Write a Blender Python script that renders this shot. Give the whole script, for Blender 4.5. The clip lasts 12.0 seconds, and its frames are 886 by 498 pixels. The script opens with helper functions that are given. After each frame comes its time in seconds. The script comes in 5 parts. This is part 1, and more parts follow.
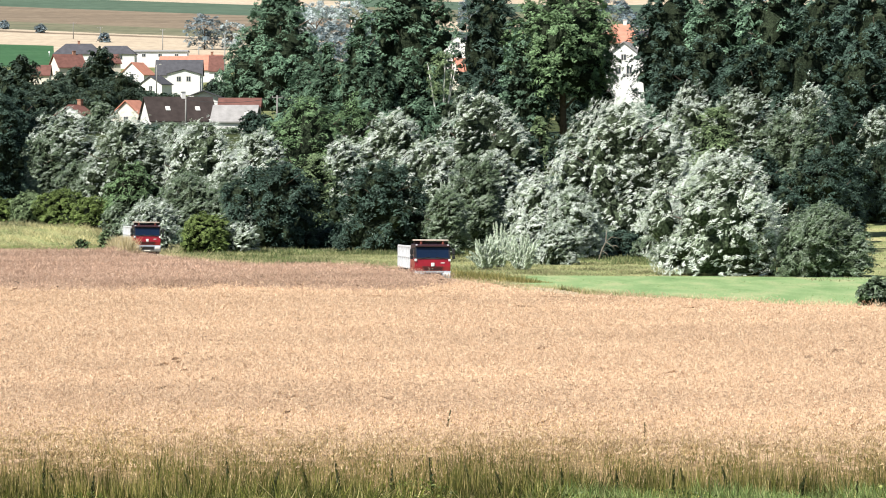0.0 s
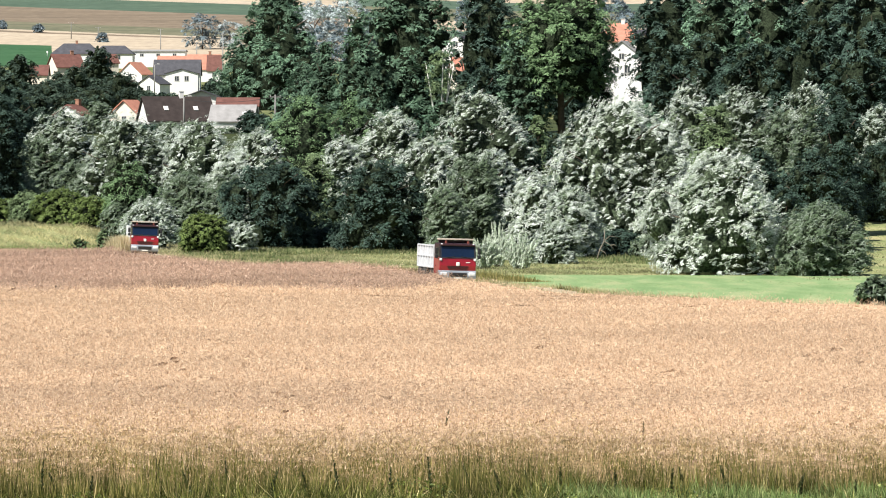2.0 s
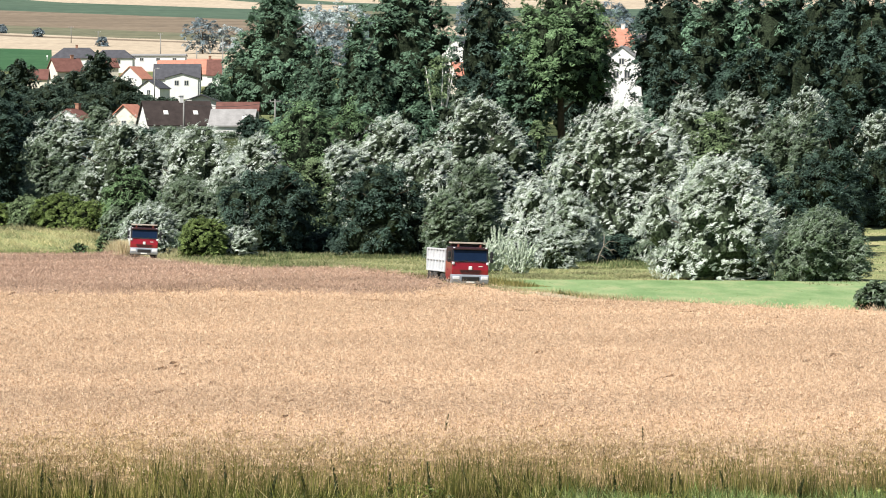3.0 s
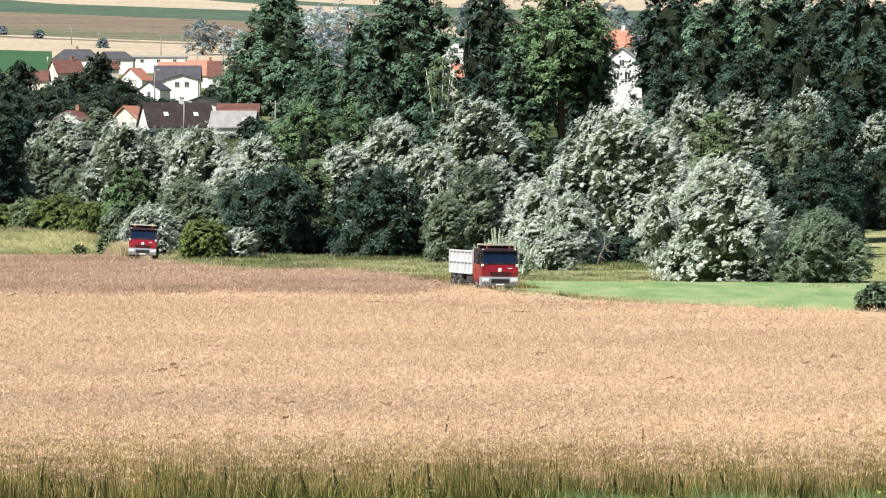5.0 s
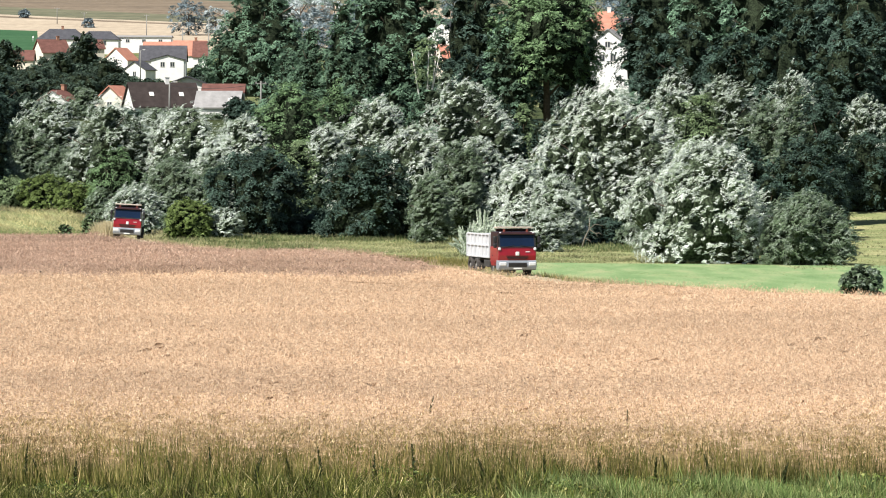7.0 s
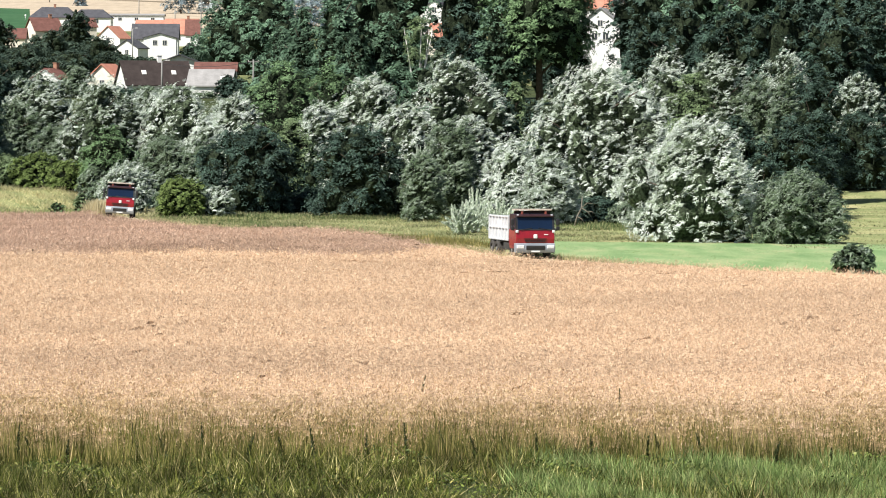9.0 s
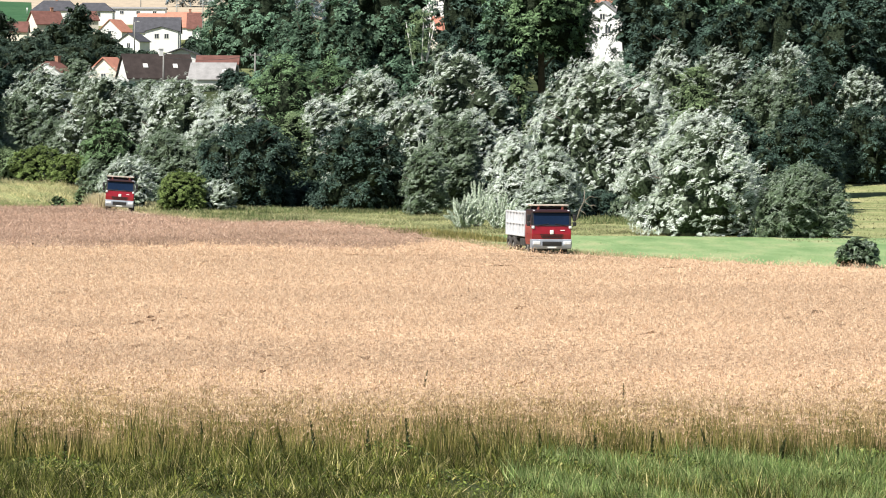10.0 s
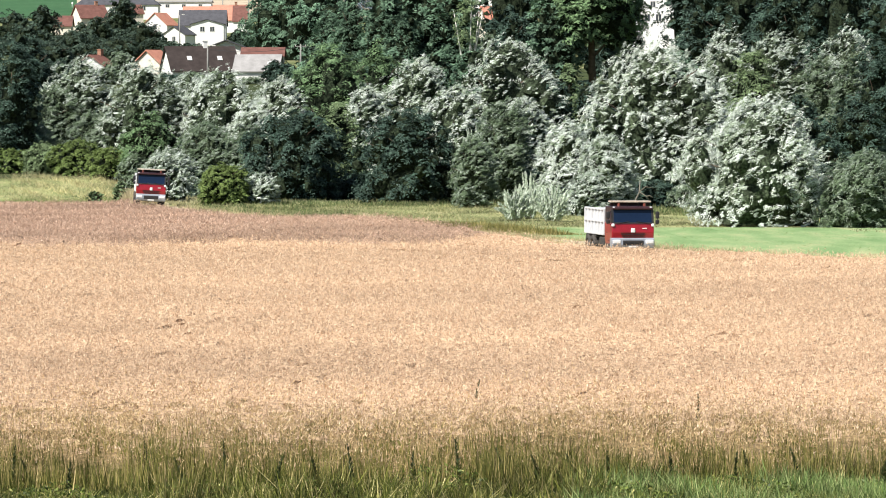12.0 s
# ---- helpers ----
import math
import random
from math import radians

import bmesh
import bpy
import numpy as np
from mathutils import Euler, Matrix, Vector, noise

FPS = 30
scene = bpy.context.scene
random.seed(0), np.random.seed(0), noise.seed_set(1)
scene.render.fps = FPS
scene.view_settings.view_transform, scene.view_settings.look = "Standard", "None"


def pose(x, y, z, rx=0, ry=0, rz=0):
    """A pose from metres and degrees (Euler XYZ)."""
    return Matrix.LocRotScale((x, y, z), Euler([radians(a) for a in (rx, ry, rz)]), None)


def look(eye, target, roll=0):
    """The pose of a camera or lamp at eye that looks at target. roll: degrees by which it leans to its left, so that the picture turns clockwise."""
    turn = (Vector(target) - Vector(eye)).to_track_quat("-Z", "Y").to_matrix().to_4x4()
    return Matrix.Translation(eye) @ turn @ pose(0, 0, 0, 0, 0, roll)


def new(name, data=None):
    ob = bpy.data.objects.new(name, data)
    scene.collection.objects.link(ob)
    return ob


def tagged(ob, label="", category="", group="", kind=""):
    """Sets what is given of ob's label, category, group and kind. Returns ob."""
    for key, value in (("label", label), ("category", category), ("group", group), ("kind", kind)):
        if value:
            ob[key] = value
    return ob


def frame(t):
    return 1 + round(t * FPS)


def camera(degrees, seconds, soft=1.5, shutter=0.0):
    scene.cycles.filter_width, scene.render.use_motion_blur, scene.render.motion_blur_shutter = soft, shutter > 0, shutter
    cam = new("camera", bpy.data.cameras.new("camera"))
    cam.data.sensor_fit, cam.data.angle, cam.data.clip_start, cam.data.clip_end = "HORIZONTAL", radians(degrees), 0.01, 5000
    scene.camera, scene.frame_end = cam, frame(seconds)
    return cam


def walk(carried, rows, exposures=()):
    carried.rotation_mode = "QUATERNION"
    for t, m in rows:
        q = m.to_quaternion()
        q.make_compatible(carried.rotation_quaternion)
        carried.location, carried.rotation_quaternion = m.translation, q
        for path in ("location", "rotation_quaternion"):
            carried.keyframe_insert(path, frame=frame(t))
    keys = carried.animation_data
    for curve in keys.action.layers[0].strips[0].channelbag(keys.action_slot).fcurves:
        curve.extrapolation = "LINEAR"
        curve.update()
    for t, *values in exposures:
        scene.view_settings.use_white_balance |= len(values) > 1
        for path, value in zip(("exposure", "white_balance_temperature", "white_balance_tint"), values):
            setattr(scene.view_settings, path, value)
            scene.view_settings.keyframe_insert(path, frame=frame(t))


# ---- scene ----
cam = camera(12, 12.0, soft=1.0)

PATH = [
    (0, pose(0, 0.00, 8.70, 88.7618, 0, 0.0020) @ pose(0, 0, 0, 0, 0, -0.0023)),
    (0.5, pose(0, 0.00, 8.70, 88.7284, 0, -0.0015) @ pose(0, 0, 0, 0, 0, -0.0630)),
    (1, pose(0, 0.00, 8.70, 88.7162, 0, -0.0075) @ pose(0, 0, 0, 0, 0, -0.1214)),
    (1.5, pose(0, 0.00, 8.70, 88.7263, 0, -0.0108) @ pose(0, 0, 0, 0, 0, -0.1273)),
    (2, pose(0, 0.00, 8.70, 88.7524, 0, -0.0214) @ pose(0, 0, 0, 0, 0, -0.0807)),
    (2.5, pose(0, 0.00, 8.70, 88.7860, 0, -0.0239) @ pose(0, 0, 0, 0, 0, -0.0920)),
    (3, pose(0, 0.00, 8.70, 88.8173, 0, -0.0263) @ pose(0, 0, 0, 0, 0, 0.0019)),
    (5, pose(0, 0.00, 8.70, 88.8381, 0, -0.0217) @ pose(0, 0, 0, 0, 0, 0.0061)),
    (5.5, pose(0, 0.00, 8.70, 88.7900, 0, -0.0498) @ pose(0, 0, 0, 0, 0, -0.0196)),
    (6, pose(0, 0.00, 8.70, 88.7268, 0, -0.1125) @ pose(0, 0, 0, 0, 0, 0.0582)),
    (6.5, pose(0, 0.00, 8.70, 88.6580, 0, -0.1707) @ pose(0, 0, 0, 0, 0, 0.1114)),
    (7, pose(0, 0.00, 8.70, 88.5812, 0, -0.2262) @ pose(0, 0, 0, 0, 0, 0.2142)),
    (9, pose(0, 0.00, 8.70, 88.2899, 0, -0.3315) @ pose(0, 0, 0, 0, 0, 0.2598)),
    (9.5, pose(0, 0.00, 8.70, 88.2417, 0, -0.3328) @ pose(0, 0, 0, 0, 0, 0.2626)),
    (10, pose(0, 1.20, 8.67, 88.2037, 0, -0.3055) @ pose(0, 0, 0, 0, 0, 0.2765)),
    (10.5, pose(0, 4.80, 8.59, 88.1842, 0, -0.2288) @ pose(0, 0, 0, 0, 0, 0.3099)),
    (11, pose(0, 9.90, 8.48, 88.1811, 0, -0.1130) @ pose(0, 0, 0, 0, 0, 0.3083)),
    (11.5, pose(0, 14.00, 8.39, 88.1652, 0, 0.1111) @ pose(0, 0, 0, 0, 0, 0.2559)),
    (12, pose(0, 13.80, 8.40, 88.0975, 0, 0.3739) @ pose(0, 0, 0, 0, 0, -0.2615)),
]
EXPOSURES = [(0, 0.79), (1, 0.74), (2, 0.71), (3, 0.68), (5, 0.66), (7, 0.67), (9, 0.71), (10, 0.73), (11, 0.75), (12, 0.77)]
walk(cam, PATH, EXPOSURES)

# ---- light ----
SUN_AZ, SUN_EL = 226.0, 50.0     # degrees: azimuth clockwise from +y, elevation
world = bpy.data.worlds.new("sky")
scene.world = world
world.use_nodes = True
wn, wl = world.node_tree.nodes, world.node_tree.links
sky = wn.new("ShaderNodeTexSky")
sky.sky_type = "NISHITA"
sky.sun_disc = False
sky.sun_elevation = radians(SUN_EL)
sky.sun_rotation = radians(SUN_AZ)
wl.new(sky.outputs[0], wn["Background"].inputs["Color"])
wn["Background"].inputs["Strength"].default_value = 0.05
sun_dir = Vector((math.sin(radians(SUN_AZ)) * math.cos(radians(SUN_EL)),
                  math.cos(radians(SUN_AZ)) * math.cos(radians(SUN_EL)), math.sin(radians(SUN_EL))))
sun = new("sun", bpy.data.lights.new("sun", "SUN"))
sun.data.energy, sun.data.angle, sun.data.color = 5.0, radians(0.5), (1.0, 0.965, 0.91)
sun.matrix_world = look(sun_dir * 300, (0, 0, 0))


# ---- materials ----
def base(name, rough=0.7, metal=0.0):
    m = bpy.data.materials.new(name)
    m.use_nodes = True
    b = m.node_tree.nodes["Principled BSDF"]
    b.inputs["Roughness"].default_value = rough
    b.inputs["Metallic"].default_value = metal
    return m, m.node_tree.nodes, m.node_tree.links, b


def ramp(nodes, links, fac, stops):
    r = nodes.new("ShaderNodeValToRGB")
    e = r.color_ramp.elements
    while len(e) < len(stops):
        e.new(0.5)
    for el, (p, c) in zip(e, stops):
        el.position, el.color = p, (*c, 1)
    links.new(fac, r.inputs[0])
    return r.outputs[0]


def noise_fac(nodes, links, scale, detail=4, stretch=(1, 1, 1), world_space=False):
    tc = nodes.new("ShaderNodeNewGeometry" if world_space else "ShaderNodeTexCoord")
    mp = nodes.new("ShaderNodeMapping")
    mp.inputs["Scale"].default_value = stretch
    links.new(tc.outputs["Position" if world_space else "Object"], mp.inputs[0])
    n = nodes.new("ShaderNodeTexNoise")
    n.inputs["Scale"].default_value, n.inputs["Detail"].default_value = scale, detail
    links.new(mp.outputs[0], n.inputs["Vector"])
    return n.outputs["Fac"]


def mixed(nodes, links, fac, a, b, mode="MIX"):
    m = nodes.new("ShaderNodeMix")
    m.data_type, m.blend_type = "RGBA", mode
    for sock, v in ((m.inputs[0], fac), (m.inputs[6], a), (m.inputs[7], b)):
        if isinstance(v, (int, float)):
            sock.default_value = v
        elif isinstance(v, tuple):
            sock.default_value = (*v, 1)
        else:
            links.new(v, sock)
    return m.outputs[2]


def bumped(nodes, links, b, scale, strength, dist=0.02, detail=6):
    bp = nodes.new("ShaderNodeBump")
    bp.inputs["Strength"].default_value, bp.inputs["Distance"].default_value = strength, dist
    links.new(noise_fac(nodes, links, scale, detail), bp.inputs["Height"])
    links.new(bp.outputs[0], b.inputs["Normal"])


def plain(name, col, rough=0.6, metal=0.0, var=0.15, scale=3.0, bump=0.0, spec=0.5, coat=0.0):
    """A painted or bare surface with soft dirt at two scales."""
    m, n, l, b = base(name, rough, metal)
    dark = tuple(c * (1 - var) for c in col)
    light = tuple(min(1, c * (1 + var)) for c in col)
    c1 = ramp(n, l, noise_fac(n, l, scale), [(0.3, dark), (0.7, light)])
    c2 = ramp(n, l, noise_fac(n, l, scale * 9, 3), [(0.35, (1 - var,) * 3), (0.65, (1, 1, 1))])
    l.new(mixed(n, l, 1.0, c1, c2, "MULTIPLY"), b.inputs["Base Color"])
    b.inputs["Specular IOR Level"].default_value = spec
    b.inputs["Coat Weight"].default_value = coat
    if bump:
        bumped(n, l, b, scale * 6, bump)
    return m


def foliage(name, stops, rough=0.55, through_light=0.25, patch=0.25, spec=0.35, broad_scale=0.35, stretch=(1, 1, 1), grain=0.0, grain_scale=7.0):
    """Leaves: a colour for each spray from the ramp, broad patches over the crown, single leaves as grain and relief, some light let through."""
    m, n, l, b = base(name, rough)
    g = n.new("ShaderNodeNewGeometry")
    leaf = ramp(n, l, g.outputs["Random Per Island"], stops)
    broad = ramp(n, l, noise_fac(n, l, broad_scale, 3, stretch), [(0.35, (1 - patch,) * 3), (0.65, (1 + patch,) * 3)])
    col = mixed(n, l, 1.0, leaf, broad, "MULTIPLY")
    if grain:
        fine = noise_fac(n, l, grain_scale, 2)
        col = mixed(n, l, 1.0, col, ramp(n, l, fine, [(0.36, (1 - grain,) * 3), (0.64, (1 + grain,) * 3)]), "MULTIPLY")
        bp = n.new("ShaderNodeBump")
        bp.inputs["Strength"].default_value, bp.inputs["Distance"].default_value = 0.9, 0.12
        l.new(fine, bp.inputs["Height"])
        l.new(bp.outputs[0], b.inputs["Normal"])
    l.new(col, b.inputs["Base Color"])
    b.inputs["Specular IOR Level"].default_value = spec
    t = n.new("ShaderNodeBsdfTranslucent")
    l.new(col, t.inputs["Color"])
    s = n.new("ShaderNodeMixShader")
    s.inputs[0].default_value = through_light
    l.new(b.outputs[0], s.inputs[1])
    l.new(t.outputs[0], s.inputs[2])
    l.new(s.outputs[0], n["Material Output"].inputs["Surface"])
    return m


def willow_leaves(name, green, silver, share):
    """Narrow leaves, dull green above and white-felted below: the wind turns them over in drifts, more or fewer by share."""
    m, n, l, b = base(name, 0.5)
    g = n.new("ShaderNodeNewGeometry").outputs["Random Per Island"]
    drift = noise_fac(n, l, 1.5, 4, (0.8, 0.8, 1.5))
    jitter = n.new("ShaderNodeMath")
    jitter.operation = "MULTIPLY_ADD"
    jitter.inputs[1].default_value = 0.34
    l.new(g, jitter.inputs[0])
    l.new(drift, jitter.inputs[2])
    turned = ramp(n, l, jitter.outputs[0], [(0.93 - 0.5 * share - 0.16, (0, 0, 0)), (0.93 - 0.5 * share + 0.16, (1, 1, 1))])
    top = ramp(n, l, g, [(0.0, tuple(c * 0.82 for c in green)), (1.0, tuple(c * 1.2 for c in green))])
    under = ramp(n, l, g, [(0.0, tuple(c * 0.85 for c in silver)), (1.0, silver)])
    col = mixed(n, l, turned, top, under)
    col = mixed(n, l, 1.0, col, ramp(n, l, noise_fac(n, l, 7.0, 2), [(0.36, (0.8,) * 3), (0.64, (1.12,) * 3)]), "MULTIPLY")
    l.new(col, b.inputs["Base Color"])
    b.inputs["Specular IOR Level"].default_value = 0.3
    t = n.new("ShaderNodeBsdfTranslucent")
    l.new(col, t.inputs["Color"])
    x = n.new("ShaderNodeMixShader")
    x.inputs[0].default_value = 0.15
    l.new(b.outputs[0], x.inputs[1])
    l.new(t.outputs[0], x.inputs[2])
    l.new(x.outputs[0], n["Material Output"].inputs["Surface"])
    return m


WILLOW = willow_leaves("silver_willow_leaves", (0.235, 0.31, 0.18), (0.78, 0.83, 0.78), 0.55)
WILLOW_GREY = willow_leaves("grey_willow_leaves", (0.105, 0.155, 0.08), (0.38, 0.44, 0.37), 0.24)
WILLOW_MID = willow_leaves("half_turned_willow_leaves", (0.16, 0.222, 0.122), (0.69, 0.75, 0.69), 0.50)
GARDEN = foliage("garden_tree_leaves", [(0.0, (0.030, 0.050, 0.036)), (0.6, (0.052, 0.082, 0.058)), (1.0, (0.088, 0.125, 0.09))], 0.65, 0.1, 0.3, 0.15, 0.1, grain=0.3, grain_scale=1.6)
UNDER = foliage("undergrowth_leaves", [(0.0, (0.07, 0.105, 0.04)), (0.5, (0.14, 0.185, 0.075)), (1.0, (0.36, 0.34, 0.18))], 0.6, 0.35, 0.4, 0.15, 0.2)
GREEN = foliage("green_leaves", [(0.0, (0.108, 0.178, 0.082)), (0.6, (0.148, 0.234, 0.11)), (1.0, (0.203, 0.305, 0.157))], 0.6, 0.15, 0.3, 0.15, grain=0.3, grain_scale=5)
OLIVE = foliage("olive_leaves", [(0.0, (0.135, 0.19, 0.092)), (0.6, (0.20, 0.275, 0.135)), (1.0, (0.28, 0.36, 0.20))], 0.6, 0.2, 0.3, 0.15, grain=0.3, grain_scale=5)
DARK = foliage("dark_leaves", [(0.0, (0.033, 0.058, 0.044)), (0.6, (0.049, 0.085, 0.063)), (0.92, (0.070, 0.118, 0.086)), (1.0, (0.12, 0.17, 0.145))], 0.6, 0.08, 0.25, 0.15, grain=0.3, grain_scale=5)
TALL = foliage("tall_tree_leaves", [(0.0, (0.083, 0.145, 0.094)), (0.6, (0.114, 0.19, 0.122)), (1.0, (0.163, 0.262, 0.166))], 0.6, 0.12, 0.35, 0.15, 0.12, grain=0.3, grain_scale=2.6)
LIME = foliage("yellow_green_leaves", [(0.0, (0.12, 0.17, 0.048)), (0.6, (0.172, 0.24, 0.072)), (1.0, (0.25, 0.32, 0.115))], 0.6, 0.2, 0.25, 0.15, grain=0.25, grain_scale=7)
SHRUB = foliage("silver_shrub_leaves", [(0.0, (0.34, 0.43, 0.29)), (0.5, (0.56, 0.64, 0.50)), (1.0, (0.82, 0.86, 0.78))], 0.5, 0.3, 0.2, 0.3, grain=0.2, grain_scale=9)
# distance haze is put into these leaf colours as a blue-grey cast
FAR = foliage("far_leaves_painted_haze", [(0.0, (0.132, 0.182, 0.196)), (0.6, (0.180, 0.234, 0.261)), (1.0, (0.252, 0.312, 0.348))], 0.7, 0.2, grain=0.3, grain_scale=1.2)
FAR_SILVER = foliage("far_silver_leaves_painted_haze", [(0.0, (0.30, 0.36, 0.36)), (0.6, (0.43, 0.49, 0.495)), (1.0, (0.56, 0.62, 0.63))], 0.7, 0.2, grain=0.3, grain_scale=1.2)
CROP = foliage("ripe_rape_stalks", [(0.0, (0.46, 0.318, 0.215)), (0.25, (0.61, 0.436, 0.298)), (0.7, (0.72, 0.531, 0.370)), (1.0, (0.82, 0.645, 0.455))], 0.6, 0.35, 0.10, 0.2, 0.05, (0.5, 1.2, 1), 0.1, 2.2)
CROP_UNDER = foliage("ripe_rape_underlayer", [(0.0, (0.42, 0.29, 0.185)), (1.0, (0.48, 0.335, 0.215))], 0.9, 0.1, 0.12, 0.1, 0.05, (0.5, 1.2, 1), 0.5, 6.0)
CROP_BROWN = foliage("brown_rape_stalks", [(0.0, (0.30, 0.205, 0.105)), (0.3, (0.45, 0.315, 0.165)), (0.75, (0.61, 0.445, 0.245)), (1.0, (0.76, 0.60, 0.36))], 0.6, 0.35, 0.2, 0.2, 0.25)
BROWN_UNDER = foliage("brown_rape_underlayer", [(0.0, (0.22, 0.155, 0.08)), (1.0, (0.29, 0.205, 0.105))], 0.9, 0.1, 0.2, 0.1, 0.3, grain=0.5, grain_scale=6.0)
CROP_DULL = foliage("dull_rape_stalks", [(0.0, (0.39, 0.265, 0.20)), (0.25, (0.475, 0.33, 0.245)), (0.7, (0.555, 0.395, 0.295)), (1.0, (0.65, 0.485, 0.37))], 0.7, 0.35, 0.36, 0.2, 0.09, (0.35, 1.6, 1), 0.2, 2.0)
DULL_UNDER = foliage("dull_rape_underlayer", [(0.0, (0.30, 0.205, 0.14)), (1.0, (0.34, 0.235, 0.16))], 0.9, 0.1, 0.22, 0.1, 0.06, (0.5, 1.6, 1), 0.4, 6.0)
SEDGE = foliage("brown_sedge_blades", [(0.0, (0.154, 0.140, 0.049)), (0.6, (0.280, 0.245, 0.084)), (1.0, (0.476, 0.378, 0.168))], 0.6, 0.4, 0.4, 0.2, 0.3)
# dark crown cores: the shade between the leaf lobes is put into their colour
CORE = foliage("painted_shade_inner_leaves", [(0.0, (0.014, 0.021, 0.011)), (1.0, (0.024, 0.033, 0.018))], 0.9, 0.0, 0.2, 0.1, grain=0.6, grain_scale=4)
CORE_GREY = foliage("painted_shade_willow_core", [(0.0, (0.035, 0.048, 0.028)), (1.0, (0.055, 0.072, 0.042))], 0.9, 0.0, 0.3, 0.1, 0.9, grain=0.6, grain_scale=5)
GRASS = foliage("verge_grass_blades", [(0.0, (0.018, 0.025, 0.006)), (0.5, (0.066, 0.082, 0.016)), (0.82, (0.20, 0.21, 0.045)), (1.0, (0.66, 0.56, 0.28))], 0.6, 0.2, 0.7, 0.1, 0.8)
DRY = foliage("dry_grass_blades", [(0.0, (0.36, 0.35, 0.18)), (0.5, (0.50, 0.46, 0.25)), (1.0, (0.68, 0.59, 0.35))], 0.6, 0.45, 0.35, 0.3, 0.12)
STALK = foliage("shade_tone_stalks", [(0.0, (0.16, 0.105, 0.07)), (0.6, (0.27, 0.185, 0.13)), (1.0, (0.42, 0.30, 0.21))], 0.8, 0.2, 0.3, 0.1)
STRAW = foliage("bleached_straw_blades", [(0.0, (0.50, 0.43, 0.26)), (0.5, (0.64, 0.55, 0.35)), (1.0, (0.78, 0.69, 0.47))], 0.7, 0.4, 0.15, 0.1)
RANK = foliage("rank_grass_blades", [(0.0, (0.19, 0.215, 0.10)), (0.6, (0.29, 0.30, 0.15)), (1.0, (0.54, 0.48, 0.28))], 0.6, 0.45, 0.6, 0.3, 0.11)
WEED = foliage("tall_weed_blades", [(0.0, (0.05, 0.056, 0.015)), (0.5, (0.13, 0.14, 0.036)), (0.8, (0.29, 0.25, 0.08)), (1.0, (0.56, 0.43, 0.21))], 0.7, 0.35, 0.4, 0.1)
FRESH = foliage("fresh_grass_blades", [(0.0, (0.07, 0.12, 0.035)), (0.5, (0.22, 0.32, 0.10)), (1.0, (0.50, 0.54, 0.24))], 0.6, 0.4, 0.45, 0.1, 0.8)
SWARD = foliage("meadow_sward_blades", [(0.0, (0.16, 0.25, 0.09)), (0.6, (0.24, 0.34, 0.13)), (1.0, (0.46, 0.44, 0.23))], 0.6, 0.4, 0.3, 0.1, 0.15)
LOW_WEED = foliage("low_weed_leaves", [(0.0, (0.035, 0.055, 0.012)), (0.5, (0.11, 0.155, 0.03)), (0.85, (0.22, 0.27, 0.055)), (1.0, (0.48, 0.42, 0.13))], 0.5, 0.25, 0.35)
DOCK = foliage("dock_leaves", [(0.0, (0.03, 0.045, 0.015)), (0.6, (0.06, 0.08, 0.025)), (1.0, (0.11, 0.09, 0.04))], 0.5)
BARK = plain("bark", (0.13, 0.10, 0.075), 0.9, 0, 0.35, 2.0, 0.8, 0.2)
BIRCH = plain("birch_bark", (0.72, 0.70, 0.66), 0.8, 0, 0.3, 2.0, 0.3, 0.2)
DEADWOOD = plain("bare_grey_wood", (0.23, 0.205, 0.165), 0.85, 0, 0.25, 2.0, 0.4, 0.2)


def ground_mat(name, a, b, c, scale=0.12, stretch=(1, 1, 1)):
    m, n, l, p = base(name, 0.95)
    c1 = ramp(n, l, noise_fac(n, l, scale, 6, stretch, True), [(0.3, a), (0.5, b), (0.72, c)])
    c2 = ramp(n, l, noise_fac(n, l, scale * 14, 5, (1, 1, 1), True), [(0.3, (0.72, 0.72, 0.72)), (0.7, (1.12, 1.12, 1.1))])
    l.new(mixed(n, l, 1.0, c1, c2, "MULTIPLY"), p.inputs["Base Color"])
    p.inputs["Specular IOR Level"].default_value = 0.1
    return m


G_ROUGH = ground_mat("rough_grass", (0.17, 0.205, 0.085), (0.265, 0.285, 0.125), (0.42, 0.38, 0.20), 0.15)
G_MEADOW = ground_mat("mown_green_meadow", (0.155, 0.255, 0.105), (0.23, 0.325, 0.147), (0.36, 0.38, 0.205), 0.4, (1.0, 0.2, 1.0))
# turf below the verge grass, colour darkened to stand for shade between blades
G_VERGE = ground_mat("turf_painted_shade", (0.030, 0.039, 0.015), (0.054, 0.066, 0.024), (0.102, 0.102, 0.042), 0.5)
G_SOIL = ground_mat("stubble_soil", (0.20, 0.14, 0.08), (0.27, 0.19, 0.11), (0.33, 0.25, 0.14), 0.3)
G_TRACK = ground_mat("dusty_track", (0.34, 0.28, 0.18), (0.42, 0.35, 0.24), (0.5, 0.43, 0.30), 0.4)
# ground under the trees: their shade is put into its dark colour
G_WOOD = ground_mat("undergrowth_painted_shade", (0.03, 0.045, 0.018), (0.05, 0.065, 0.025), (0.09, 0.10, 0.04), 0.2)
G_VILLAGE = ground_mat("village_gardens", (0.09, 0.12, 0.05), (0.15, 0.17, 0.07), (0.26, 0.24, 0.13), 0.05)
G_BEET = ground_mat("green_beet_field", (0.036, 0.096, 0.044), (0.048, 0.116, 0.052), (0.064, 0.136, 0.064), 0.03)
